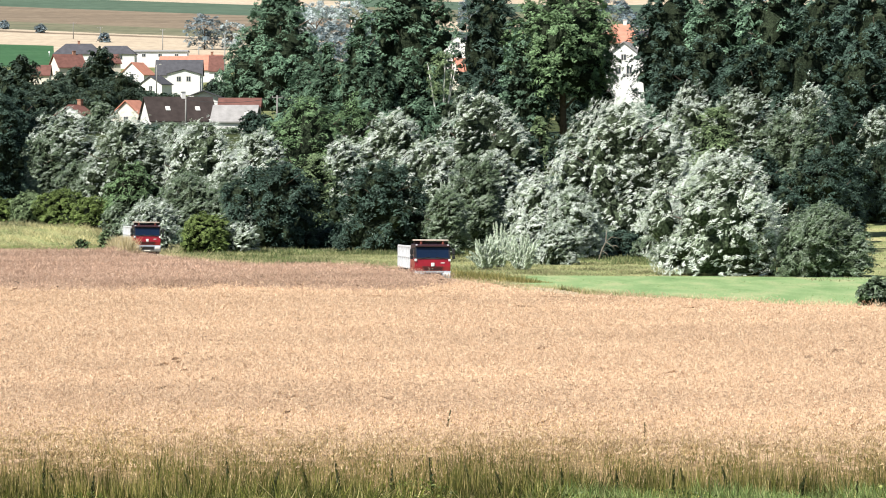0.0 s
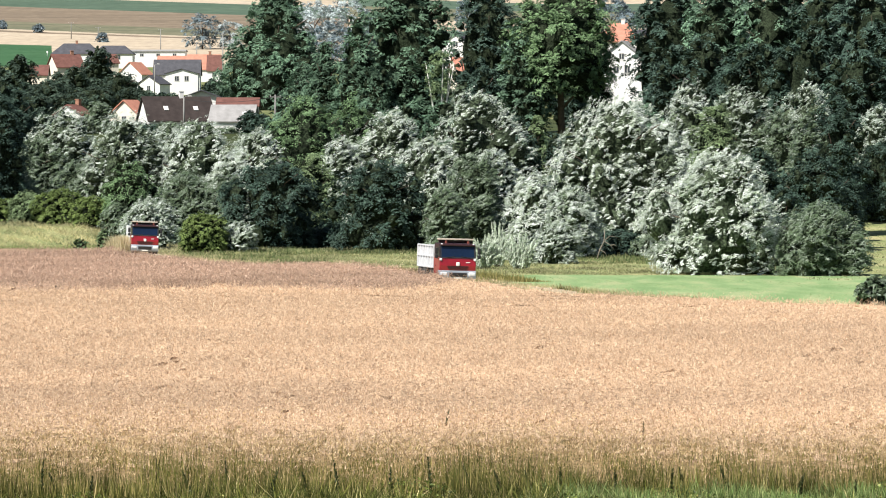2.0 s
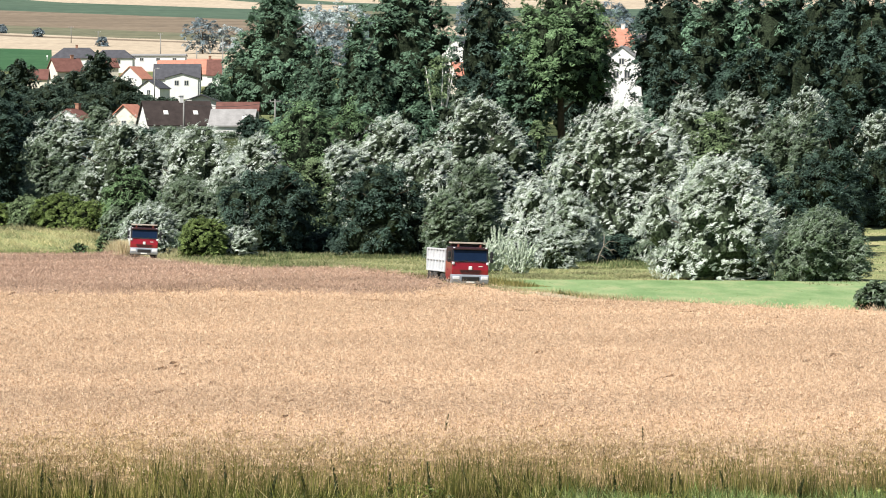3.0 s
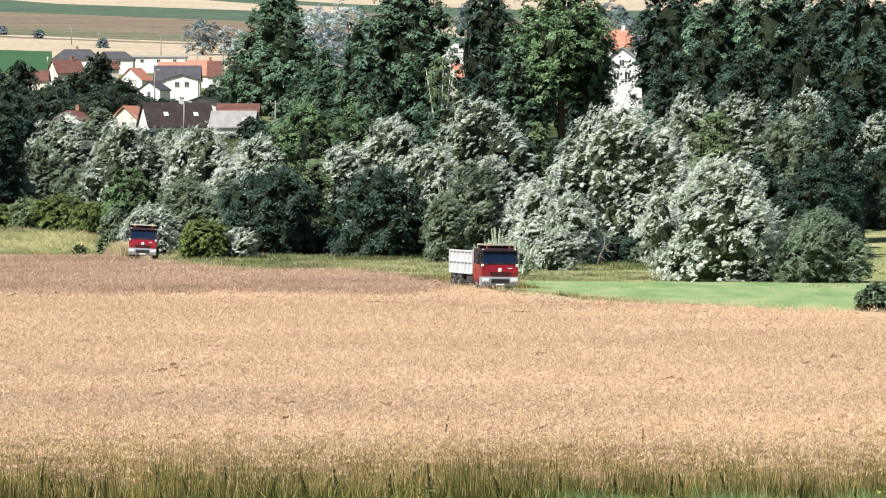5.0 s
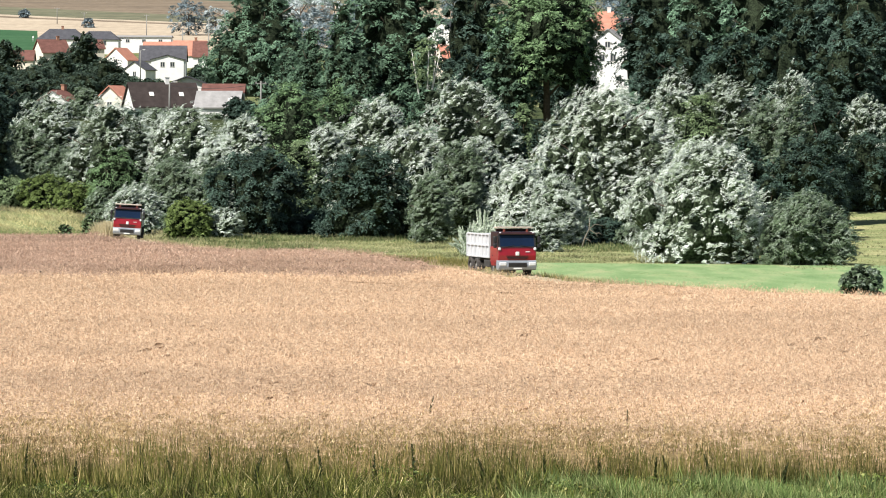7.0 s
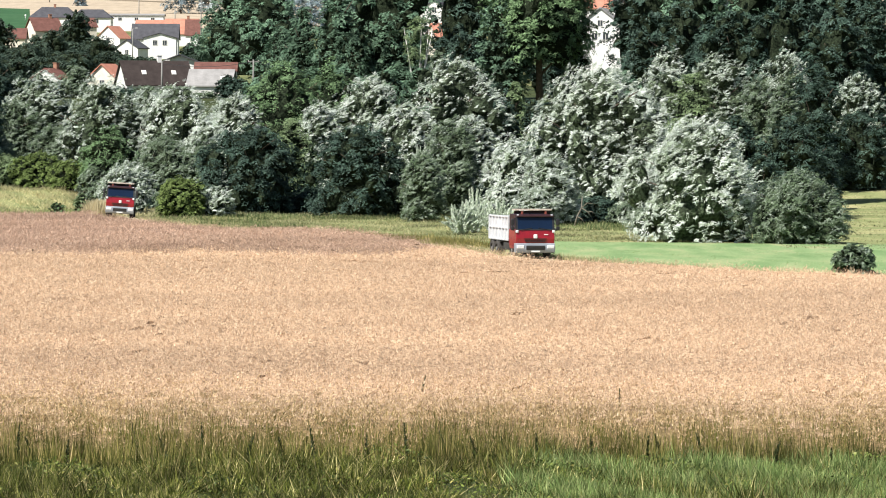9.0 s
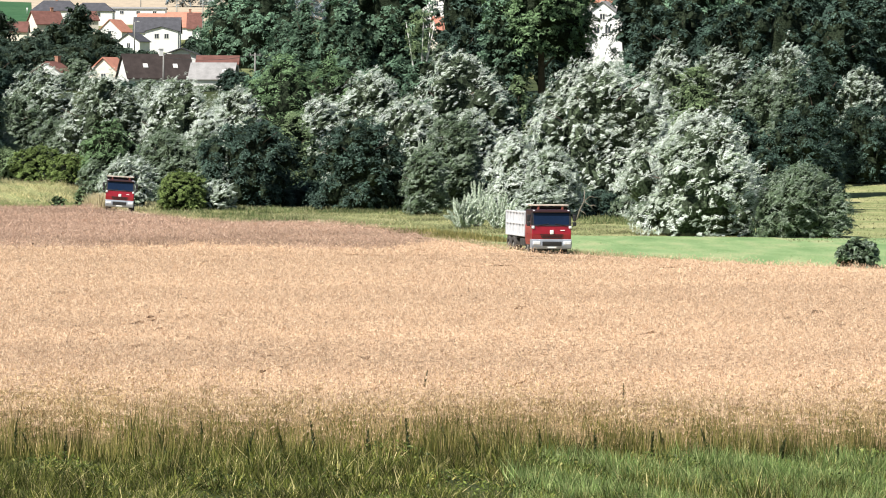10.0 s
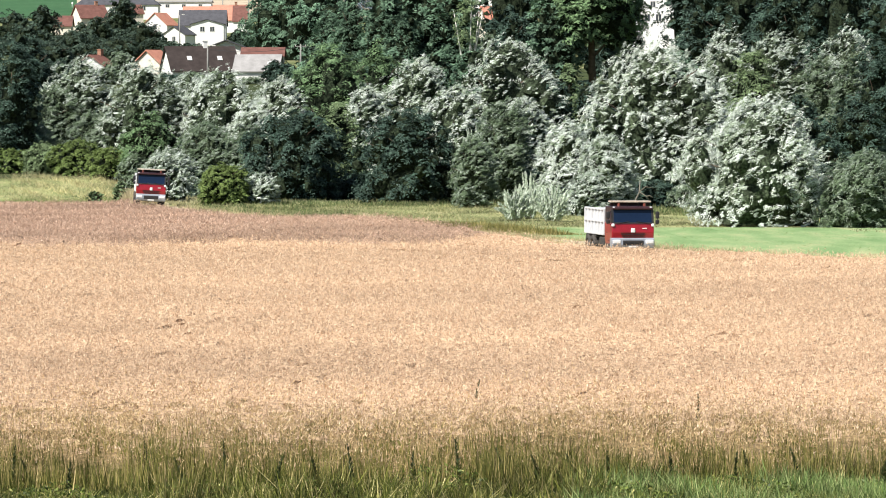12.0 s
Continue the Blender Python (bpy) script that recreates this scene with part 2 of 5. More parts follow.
G_WHEAT = ground_mat("pale_wheat_field", (0.413, 0.339, 0.251), (0.458, 0.376, 0.280), (0.502, 0.421, 0.317), 0.02, (1, 3, 1))
G_STUBBLE = ground_mat("brown_stubble_field", (0.156, 0.126, 0.093), (0.204, 0.159, 0.114), (0.240, 0.192, 0.138), 0.015, (1, 4, 1))
G_FALLOW = ground_mat("olive_fallow_field", (0.118, 0.124, 0.081), (0.155, 0.155, 0.099), (0.205, 0.186, 0.124), 0.012, (1, 4, 1))
G_FARGREEN = ground_mat("far_green_field", (0.068, 0.106, 0.074), (0.084, 0.126, 0.088), (0.105, 0.145, 0.10), 0.01, (1, 4, 1))

WHITE_WALL = plain("white_render", (0.80, 0.79, 0.76), 0.85, 0, 0.06, 0.6, 0.1, 0.2)
CREAM_WALL = plain("cream_render", (0.74, 0.68, 0.57), 0.85, 0, 0.08, 0.6, 0.1, 0.2)
SLATE = plain("dark_grey_roofing", (0.085, 0.085, 0.095), 0.75, 0, 0.2, 0.8, 0.2, 0.08)
BROWN_ROOF = plain("dark_brown_roofing", (0.052, 0.041, 0.038), 0.75, 0, 0.2, 0.8, 0.2, 0.08)
GREY_ROOF = plain("weathered_grey_roofing", (0.306, 0.297, 0.289), 0.85, 0, 0.15, 0.8, 0.2, 0.08)
RED_ROOF = plain("dull_red_tiles", (0.165, 0.08, 0.066), 0.85, 0, 0.2, 0.8, 0.2, 0.08)
ORANGE_ROOF = plain("orange_roof_tiles", (0.48, 0.22, 0.155), 0.8, 0, 0.14, 0.8, 0.2, 0.08)
TRIM = plain("pale_trim", (0.62, 0.60, 0.56), 0.7, 0, 0.08, 2.0)
BRICK = plain("chimney_brick", (0.36, 0.19, 0.13), 0.9, 0, 0.2, 4.0, 0.3, 0.2)
POLE = plain("concrete_pole", (0.250, 0.245, 0.230), 0.9, 0, 0.12, 2.0, 0.2, 0.2)
WIRE = plain("black_wire", (0.03, 0.03, 0.03), 0.6)
HOUSE_GLASS = plain("dark_window_glass", (0.04, 0.05, 0.06), 0.12, 0, 0.1, 0.5, 0, 0.6)

RED_PAINT = plain("dark_red_cab_paint", (0.29, 0.008, 0.018), 0.3, 0, 0.12, 2.0, 0, 0.5, 0.5)
CAB_BLACK = plain("black_plastic", (0.018, 0.018, 0.02), 0.5, 0, 0.2, 4.0)
CAB_MAROON = plain("dark_maroon_trim", (0.03, 0.009, 0.012), 0.45, 0, 0.15, 3.0)
SILVER = plain("silver_bumper_paint", (0.33, 0.36, 0.41), 0.4, 0.2, 0.12, 3.0)
BOX_WHITE = plain("white_tipper_paint", (0.59, 0.605, 0.62), 0.5, 0, 0.1, 1.5)
CHASSIS = plain("dusty_black_chassis", (0.05, 0.047, 0.043), 0.8, 0, 0.25, 4.0)
RUBBER = plain("dusty_rubber", (0.055, 0.05, 0.045), 0.9, 0, 0.25, 6.0, 0.2)
RIM = plain("grey_wheel_rim", (0.34, 0.33, 0.32), 0.5, 0.4, 0.15, 6.0)
SCREEN = plain("dark_blue_windscreen", (0.008, 0.018, 0.045), 0.05, 0, 0.1, 0.6, 0, 0.4)
LAMP_GLASS = plain("headlamp_glass", (0.78, 0.80, 0.82), 0.15, 0.1, 0.08, 8.0, 0, 0.7)
AMBER = plain("amber_plastic", (0.20, 0.05, 0.035), 0.3, 0, 0.1, 8.0)
WOOD = plain("weathered_timber", (0.58, 0.49, 0.41), 0.8, 0, 0.2, 3.0, 0.3)
PLATE = plain("white_plate", (0.8, 0.8, 0.78), 0.5, 0, 0.04, 8.0)


# ---- building helpers ----
def part(name, bm, mat, parent=None, label="", smooth=False):
    me = bpy.data.meshes.new(name)
    bm.to_mesh(me)
    bm.free()
    me.materials.append(mat)
    if smooth:
        for p in me.polygons:
            p.use_smooth = True
    ob = new(name, me)
    ob.parent = parent
    if label:
        tagged(ob, label)
    return ob


def empty(name, m, label, category, group="", kind=""):
    ob = new(name)
    ob.empty_display_size = 0.3
    ob.matrix_basis = m
    return tagged(ob, label, category, group, kind)


def box(bm, lo, hi, bevel=0.0, taper=None):
    r = bmesh.ops.create_cube(bm, size=1.0)
    vs = r["verts"]
    for v in vs:
        v.co = Vector([lo[i] + (v.co[i] + 0.5) * (hi[i] - lo[i]) for i in range(3)])
    if bevel:
        es = list({e for v in vs for e in v.link_edges})
        bmesh.ops.bevel(bm, geom=es, offset=bevel, segments=2, affect="EDGES", profile=0.5)
    return bm


def prism(bm, outline, x0, x1, bevel=0.0):
    """A side outline of (y, z) drawn from x0 to x1."""
    a = [bm.verts.new((x0, y, z)) for y, z in outline]
    b = [bm.verts.new((x1, y, z)) for y, z in outline]
    n = len(outline)
    bm.faces.new(a)
    bm.faces.new(b[::-1])
    for i in range(n):
        bm.faces.new((a[i], b[i], b[(i + 1) % n], a[(i + 1) % n])[::-1])
    bmesh.ops.recalc_face_normals(bm, faces=bm.faces[:])
    if bevel:
        bmesh.ops.bevel(bm, geom=bm.edges[:], offset=bevel, segments=2, affect="EDGES", profile=0.5)
    return bm


def tube(bm, pts, radii, sides=8):
    rings = []
    for i, p in enumerate(pts):
        p = Vector(p)
        d = (Vector(pts[min(i + 1, len(pts) - 1)]) - Vector(pts[max(i - 1, 0)])).normalized()
        u = d.orthogonal().normalized()
        w = d.cross(u)
        rings.append([bm.verts.new(p + radii[i] * (math.cos(6.2832 * k / sides) * u + math.sin(6.2832 * k / sides) * w)) for k in range(sides)])
    for a, b in zip(rings, rings[1:]):
        for k in range(sides):
            bm.faces.new((a[k], a[(k + 1) % sides], b[(k + 1) % sides], b[k]))
    bm.faces.new(rings[-1])
    bm.faces.new(rings[0][::-1])
    return bm


def quads_mesh(name, V, tris=None):
    """A mesh of loose quads V (n, 4, 3), with further triangles (m, 3, 3) joined in."""
    nq = len(V)
    co = V.reshape(-1, 3)
    starts = np.arange(nq) * 4
    totals = np.full(nq, 4)
    if tris is not None and len(tris):
        co = np.concatenate([co, tris.reshape(-1, 3)])
        starts = np.concatenate([starts, nq * 4 + np.arange(len(tris)) * 3])
        totals = np.concatenate([totals, np.full(len(tris), 3)])
    me = bpy.data.meshes.new(name)
    me.vertices.add(len(co))
    me.vertices.foreach_set("co", co.astype(np.float32).ravel())
    me.loops.add(len(co))
    me.loops.foreach_set("vertex_index", np.arange(len(co), dtype=np.int32))
    me.polygons.add(len(starts))
    me.polygons.foreach_set("loop_start", starts.astype(np.int32))
    me.polygons.foreach_set("loop_total", totals.astype(np.int32))
    me.update(calc_edges=True)
    return me


def unit(v):
    return v / np.maximum(np.linalg.norm(v, axis=-1, keepdims=True), 1e-9)


# ---- the lie of the land ----
PROFILE_Y = [-400, -60, 0, 25, 50, 75, 92, 118, 240, 254, 265, 285, 330, 366, 384, 400, 430, 500, 650, 800, 1000, 1330, 1600, 2000, 2600, 3400, 4600]
PROFILE_Z = [9, 7.6, 7.0, 4.4, 1.9, 0.5, 0.05, 0, -0.2, -0.2, -0.02, -0.05, -0.2, -0.14, -0.22, 0, 0, 2.5, 9, 14, 19, 29, 45, 68, 107, 185, 300]


def track_x(y):
    """Middle of the farm track."""
    return np.interp(y, [60, 200, 225, 236, 249, 254, 285, 330, 366, 384, 420, 520], [180, 56, 34, 24.5, 14.1, 9.3, -0.8, -14.5, -26.0, -27.4, -32, -46])


def land(x, y):
    """Height of the ground at x, y (arrays or numbers)."""
    z = np.interp(y, PROFILE_Y, PROFILE_Z)
    right = np.clip((np.asarray(x) - 0.02 * np.asarray(y)) / (0.06 * np.abs(y) + 1), 0, 1)
    rise = np.interp(y, [430, 600, 900, 1200, 2000], [0, 2.5, 2.5, 4, 0])
    bank = np.interp(y, [398, 425, 470, 600], [0, 1.5, 2.0, 0]) * np.clip((-np.asarray(x) - 30) / 6, 0, 1)
    bumps = np.where(np.asarray(y) < 260, 0.05, 0.12) * np.sin(np.asarray(x) * 0.21 + 1) * np.sin(np.asarray(y) * 0.13) * np.clip((np.abs(np.asarray(y) - 330) - 78) / 40, 0, 1) * (np.asarray(y) > 60) * (np.asarray(y) < 1500)
    ramp_up = np.interp(y, [236, 252, 259, 265, 270, 285, 300, 350, 366, 372, 376, 384], [0.1, 0.2, 0.4, 0.49, 0.46, 0.14, 0.05, 0, 0.5, 0.36, 0.25, 0]) * np.clip(1.7 - np.abs(np.asarray(x) - track_x(y)) / 2.2, 0, 1)
    beside = track_x(y) - np.asarray(x)
    mound = 0.62 * np.exp(-((np.asarray(y) - 287) / 17) ** 2) * np.clip((beside - 1.6) / 1.8, 0, 1) * np.interp(x, [-40, -22, -10], [0.0, 0.5, 1.0])
    return z + right * rise + bank + bumps + ramp_up + mound


def crop_edge(y):
    """Far side of the crop, beside the track."""
    return track_x(y) - np.interp(y, [200, 240, 255, 262, 275, 288, 340, 384], [2.6, 2.4, 2.2, 2.8, 3.2, 2.5, 2.5, 2.6])


def ground_kind(x, y):
    tx = track_x(y)
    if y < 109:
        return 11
    if y < 540:
        if abs(x - tx) < 1.5 and 60 < y < 520:
            return 3
        if x < tx and 109 < y < 372:
            return 2
        if x > tx + 5.5 and 205 < y < 318 - 0.15 * max(0, x) and x < 60:
            return 1
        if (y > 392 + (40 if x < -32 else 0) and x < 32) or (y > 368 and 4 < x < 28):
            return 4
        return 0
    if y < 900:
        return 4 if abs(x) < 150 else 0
    s = x + 0.02 * y
    if y < 1560:
        return 5
    left = x < -0.02 * y
    if left:
        if y < 1830:
            return 6 if x < -0.0905 * y else 7
        for lim, k in ((2005, 7), (2025, 8), (2045, 7), (2140, 9), (2370, 8), (2560, 10), (2700, 7), (2760, 10), (2860, 7)):
            if y < lim:
                return k
    for lim, k in ((1900, 9), (2250, 10), (2400, 7), (2600, 9), (2760, 10)):
        if y < lim:
            return k
    return 7 if y < 3100 else 9


def build_ground():
    ys = np.concatenate([np.arange(-400, 60, 20), np.arange(60, 200, 4), np.arange(200, 440, 1.5), np.arange(440, 1000, 10),
                         np.arange(1000, 1560, 40), np.arange(1560, 2900, 10), np.arange(2900, 4700, 100)])
    us = np.concatenate([np.linspace(-1, -0.12, 14)[:-1], np.linspace(-0.12, 0.12, 100), np.linspace(0.12, 1, 14)[1:]])
    X = us[None, :] * np.maximum(np.abs(ys), 300)[:, None] * np.where(np.abs(us) > 0.125, 1.6, 1.0)[None, :]
    Y0 = np.repeat(ys[:, None], len(us), 1)
    Y = Y0 - 1.15 * (np.clip(X, -270, 60) + 200) * np.clip((ys[:, None] - 1500) / 450, 0, 1)      # field edges run down to the right
    Z = land(X, Y)
    nv = len(us)
    co = np.stack([X, Y, Z], -1).reshape(-1, 3)
    i = np.arange(len(ys) - 1)[:, None] * nv + np.arange(nv - 1)[None, :]
    faces = np.stack([i, i + 1, i + nv + 1, i + nv], -1).reshape(-1, 4)
    me = bpy.data.meshes.new("ground")
    me.from_pydata(co.tolist(), [], faces.tolist())
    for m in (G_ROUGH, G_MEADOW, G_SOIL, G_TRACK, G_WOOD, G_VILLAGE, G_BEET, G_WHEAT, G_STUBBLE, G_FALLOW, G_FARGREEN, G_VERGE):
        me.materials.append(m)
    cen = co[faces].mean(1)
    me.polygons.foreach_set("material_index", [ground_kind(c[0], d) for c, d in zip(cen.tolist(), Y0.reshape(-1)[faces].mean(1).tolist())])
    me.polygons.foreach_set("use_smooth", [True] * len(faces))
    tagged(new("ground", me), "valley floor with meadow, track and hillside fields", "ground", kind="structure")


build_ground()


# ---- the crop and the grasses ----
def dull_from(x):
    """Where the taller, duller crop begins."""
    return 260.5 + 1.5 * np.sin(x * 0.35) + 0.8 * np.sin(x * 1.3) + 2.5 * np.clip(x + 2, 0, 9)


def scatter_crop(rng, n):
    """Sprays of ripe pods: thin diamonds at all slants round the tops of the stalks, thinning out with distance."""
    y = 108.5 * (372 / 108.5) ** rng.random(n)
    half = 0.115 * y + 3
    lo, hi = -half, np.minimum(half, crop_edge(y))
    x = lo + (hi - lo) * rng.random(n)
    keep = hi > lo
    x, y = x[keep], y[keep]
    # crown height varies in broad drifts, with the wheel lanes a little lower
    n = len(x)
    h = 0.74 + 0.025 * np.sin(x * 0.33 + y * 0.11) * np.sin(y * 0.21 - x * 0.07) + 0.08 * rng.standard_normal(n)
    front = np.clip((y - 109.8 - 0.9 * np.sin(x * 0.9) - 0.5 * np.sin(x * 2.3 + 1)) / 2.5, 0, 1)
    h = h + 0.16 * np.clip((y - dull_from(x)) / 2.5, 0, 1) * np.clip((300 - y) / 30, 0, 1)
    fr = np.where(front < 1, front + (1 - front) * rng.random(n) * 0.6, 1.0)
    c = np.stack([x, y, land(x, y) + h * fr], -1)
    k = 3
    c = np.repeat(c, k, 0) + rng.standard_normal((n * k, 3)) * np.array([0.14, 0.14, 0.09])
    up = unit(rng.standard_normal((n * k, 3)) * np.array([0.55, 0.55, 0.3]) + np.array([0, 0, 0.75]))
    side = unit(np.cross(up, rng.standard_normal((n * k, 3))))
    L = 0.047 * np.sqrt(np.repeat(y, k)[:, None] / 120) * (0.6 + 0.8 * rng.random((n * k, 1)))
    w = L * (0.16 + 0.14 * rng.random((n * k, 1)))
    return np.stack([c - up * L - side * w, c - up * L + side * w, c + up * L], 1)


def build_crop():
    rng = np.random.default_rng(5)
    V = scatter_crop(rng, 178000)
    c = V.mean(1)
    beyond = c[:, 1] > dull_from(c[:, 0]) + 1.6 * rng.standard_normal(len(c))
    margin = c[:, 1] + 9 * rng.standard_normal(len(c)) < 121 + 3 * np.sin(c[:, 0] * 0.5)
    for name, part_of, mat, label in (("brown_crop", V[margin], CROP_BROWN, "browner ripe rapeseed along the margin of the field"),
                                      ("ripe_crop", V[~beyond & ~margin], CROP, "field of ripe tan-brown rapeseed, dry pods and stalks"),
                                      ("dull_crop", V[beyond], CROP_DULL, "duller pink-brown ripe rapeseed beyond the rise")):
        me = quads_mesh(name, np.zeros((0, 4, 3)), part_of)
        me.materials.append(mat)
        tagged(new(name, me), label, "crop", kind="stuff")
    # the closed mass of stems below the tops, a darker brown than they are
    ys = np.concatenate([[109.5, 110.5], np.arange(111.5, 373, 1.2)])
    m = 110
    half = 0.115 * ys + 4
    hi = np.minimum(half, crop_edge(ys))
    u = np.linspace(0, 1, m)
    X = -half[:, None] + (hi + half)[:, None] * u[None, :]
    Y = np.repeat(ys[:, None], m, 1) + 0.25 * rng.standard_normal(X.shape)
    X = X + 0.12 * rng.standard_normal(X.shape)
    H = 0.6 + 0.025 * np.sin(X * 0.33 + Y * 0.11) * np.sin(Y * 0.21 - X * 0.07) + 0.045 * rng.standard_normal(X.shape)
    H = H + 0.16 * np.clip((Y - dull_from(X)) / 2.5, 0, 1) * np.clip((300 - Y) / 30, 0, 1)
    H *= np.clip((Y - 107) / 30, 0.2, 1)
    H[:, -1] = 0.0
    H[0, :] = 0.0
    H[1, :] *= 0.5
    H[-1, :] = 0.0
    co = np.stack([X, Y, land(X, Y) + H], -1).reshape(-1, 3)
    i = np.arange(len(ys) - 1)[:, None] * m + np.arange(m - 1)[None, :]
    f = np.stack([i, i + 1, i + m + 1, i + m], -1).reshape(-1, 4)
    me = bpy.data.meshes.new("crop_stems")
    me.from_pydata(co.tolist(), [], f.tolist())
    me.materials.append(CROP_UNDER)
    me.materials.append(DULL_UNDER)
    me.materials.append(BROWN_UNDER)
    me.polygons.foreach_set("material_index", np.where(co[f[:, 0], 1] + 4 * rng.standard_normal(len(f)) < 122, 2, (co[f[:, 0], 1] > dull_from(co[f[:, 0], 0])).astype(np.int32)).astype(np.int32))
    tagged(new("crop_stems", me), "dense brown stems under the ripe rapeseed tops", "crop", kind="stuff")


build_crop()


def blades(rng, x, y, h, w, lean=0.25):
    n = len(x)
    p = np.stack([x, y, land(x, y) - 0.02], -1)
    a = rng.random(n) * 6.283
    side = np.stack([np.cos(a), np.sin(a), np.zeros(n)], -1) * w[:, None]
    tip = p + np.stack([rng.standard_normal(n) * lean * h, rng.standard_normal(n) * lean * h, h], -1)
    mid = p * 0.45 + tip * 0.55
    mid[:, 2] += 0.12 * h
    return np.stack([p - side, p + side, mid + side * 0.7, mid - side * 0.7], 1), np.stack([mid - side * 0.7, mid + side * 0.7, tip], 1)


def grass_patch(name, rng, x, y, h, w, mat, label, lean=0.25):
    q, t = blades(rng, x, y, h, w, lean)
    me = quads_mesh(name, q[:0], np.stack([q[:, 0], q[:, 1], t[:, 2]], 1))
    me.materials.append(mat)
    return tagged(new(name, me), label, "grass", kind="stuff")


def build_grass():
    rng = np.random.default_rng(11)
    # the verge: uneven tufts, each a fan of blades, with dark gaps between
    c, per = 3300, 40
    cy = 82 + 28.5 * rng.random(c)
    cx = (rng.random(c) * 2 - 1) * (0.115 * cy + 3)
    drift = 0.5 + 0.5 * np.sin(cx * 0.55 + 0.3) * np.sin(cx * 0.23 + cy * 0.3)
    keep = cy < 107.5 + 2.5 * drift + 1.5 * rng.random(c) ** 3
    cx, cy, drift = cx[keep], cy[keep], drift[keep]
    c = len(cx)
    tall = np.repeat((0.2 + 0.42 * drift) * (0.45 + 1.1 * rng.random(c) ** 1.6), per)
    dx, dy = 0.16 * rng.standard_normal((2, c * per))
    x, y = np.repeat(cx, per) + dx, np.repeat(cy, per) + dy
    h = tall * (0.35 + 0.75 * rng.random(c * per))
    foot = np.stack([x, y, land(x, y) - 0.02], -1)
    tip = foot + np.stack([dx * 1.2 + 0.34 * h * rng.standard_normal(c * per), dy * 1.2 + 0.34 * h * rng.standard_normal(c * per), h], -1)
    turn = rng.random(c * per) * 6.283
    side = np.stack([np.cos(turn), np.sin(turn), 0 * turn], -1) * (0.006 + 0.014 * rng.random(c * per) ** 2)[:, None]
    me = quads_mesh("verge_grass", np.zeros((0, 4, 3)), np.stack([foot - side, foot + side, tip], 1))
    me.materials.append(GRASS)
    tagged(new("verge_grass", me), "uncut tufts of green verge grass with yellowing stems", "grass", kind="stuff")
    n = 30000
    y = 392 + 85 * rng.random(n)
    x = -27 - 35 * rng.random(n) - (y - 392) * 0.1
    h = (0.12 + 0.22 * rng.random(n)) * (0.4 + np.sin(x * 0.5 + y * 0.21) ** 2)
    grass_patch("bank_grass", rng, x, y, h, 0.02 + 0.03 * rng.random(n), RANK, "rough green and straw grass on the bank", 1.1)
    # broad leaves of low weeds among the grass
    n = 52000
    y = 82 + 28 * rng.random(n)
    x = (rng.random(n) * 2 - 1) * (0.115 * y + 3)
    drift = np.sin(x * 0.8 + 2.1) * np.sin(y * 0.9 + x * 0.35) + 0.7 * np.sin(x * 2.1 + y * 0.5)
    keep = (drift > -0.2) & (y < 107 + drift)
    x, y, drift = x[keep], y[keep], drift[keep]
    n = len(x)
    c = np.stack([x, y, land(x, y) + (0.10 + 0.28 * np.clip(drift, 0, 1.5)) * rng.random(n) ** 0.5], -1)
    up = unit(rng.standard_normal((n, 3)) + np.array([0, -0.2, 0.5]))
    side = unit(np.cross(up, rng.standard_normal((n, 3))))
    L = (0.025 + 0.04 * rng.random(n) ** 2)[:, None]
    me = quads_mesh("low_weeds", np.stack([c - up * L, c + side * L * 0.45, c + up * L, c - side * L * 0.45], 1))
    me.materials.append(LOW_WEED)
    tagged(new("low_weeds", me), "low broad-leaved green weeds on the verge", "weeds", kind="stuff")
    # taller, darker weeds in drifts against the crop
    c = 340
    cx = (rng.random(c) * 2 - 1) * 15.5
    cy = 99 + 14.5 * rng.random(c) ** 0.55
    left = rng.random(c) < np.interp(cx, [-15, -5, 0, 4, 15], [1, 0.95, 0.6, 0.25, 0.1])
    cx, cy = cx[left], cy[left]
    per = 120
    tall = np.repeat((0.4 + 1.15 * rng.random(len(cx)) ** 1.6) * (0.62 + 0.5 * np.sin(cx * 1.25 + 0.5) * np.sin(cx * 0.37 + 1.0)), per)
    x = np.repeat(cx, per) + 0.3 * rng.standard_normal(len(cx) * per)
    y = np.repeat(cy, per) + 0.45 * rng.standard_normal(len(cx) * per)
    h = tall * (0.2 + 1.0 * rng.random(len(x)) ** 1.8)
    grass_patch("tall_weeds", rng, x, y, h, 0.006 + 0.013 * rng.random(len(x)) ** 2, WEED, "drifts of tall dark weeds against the ripe crop", 0.16)
    # brown sedge beside the track
    n = 9000
    y = 296 + 30 * rng.random(n)
    x = track_x(y) + 5 + 7 * rng.random(n)
    h = (0.25 + 0.45 * rng.random(n)) * (0.25 + 0.8 * np.sin(x * 0.9 + y * 0.2) ** 2)
    grass_patch("brown_sedge", rng, x, y, h, 0.016 + 0.024 * rng.random(n), SEDGE, "patch of rusty brown sedge beside the track", 0.3)
    n = 56000
    y = 82 + 25 * rng.random(n)
    x = 2 + 13.5 * rng.random(n) ** 0.8
    h = (0.2 + 0.35 * rng.random(n)) * (0.45 + 0.8 * np.sin(x * 0.9 + y * 0.4) ** 2)
    grass_patch("fresh_grass", rng, x, y, h, 0.007 + 0.014 * rng.random(n) ** 2, FRESH, "fresh light green grass on the verge", 0.4)
    n = 12000
    y = 386 + 60 * rng.random(n)
    x = -27.5 - 14 * rng.random(n) ** 1.5 - (y - 392) * 0.1
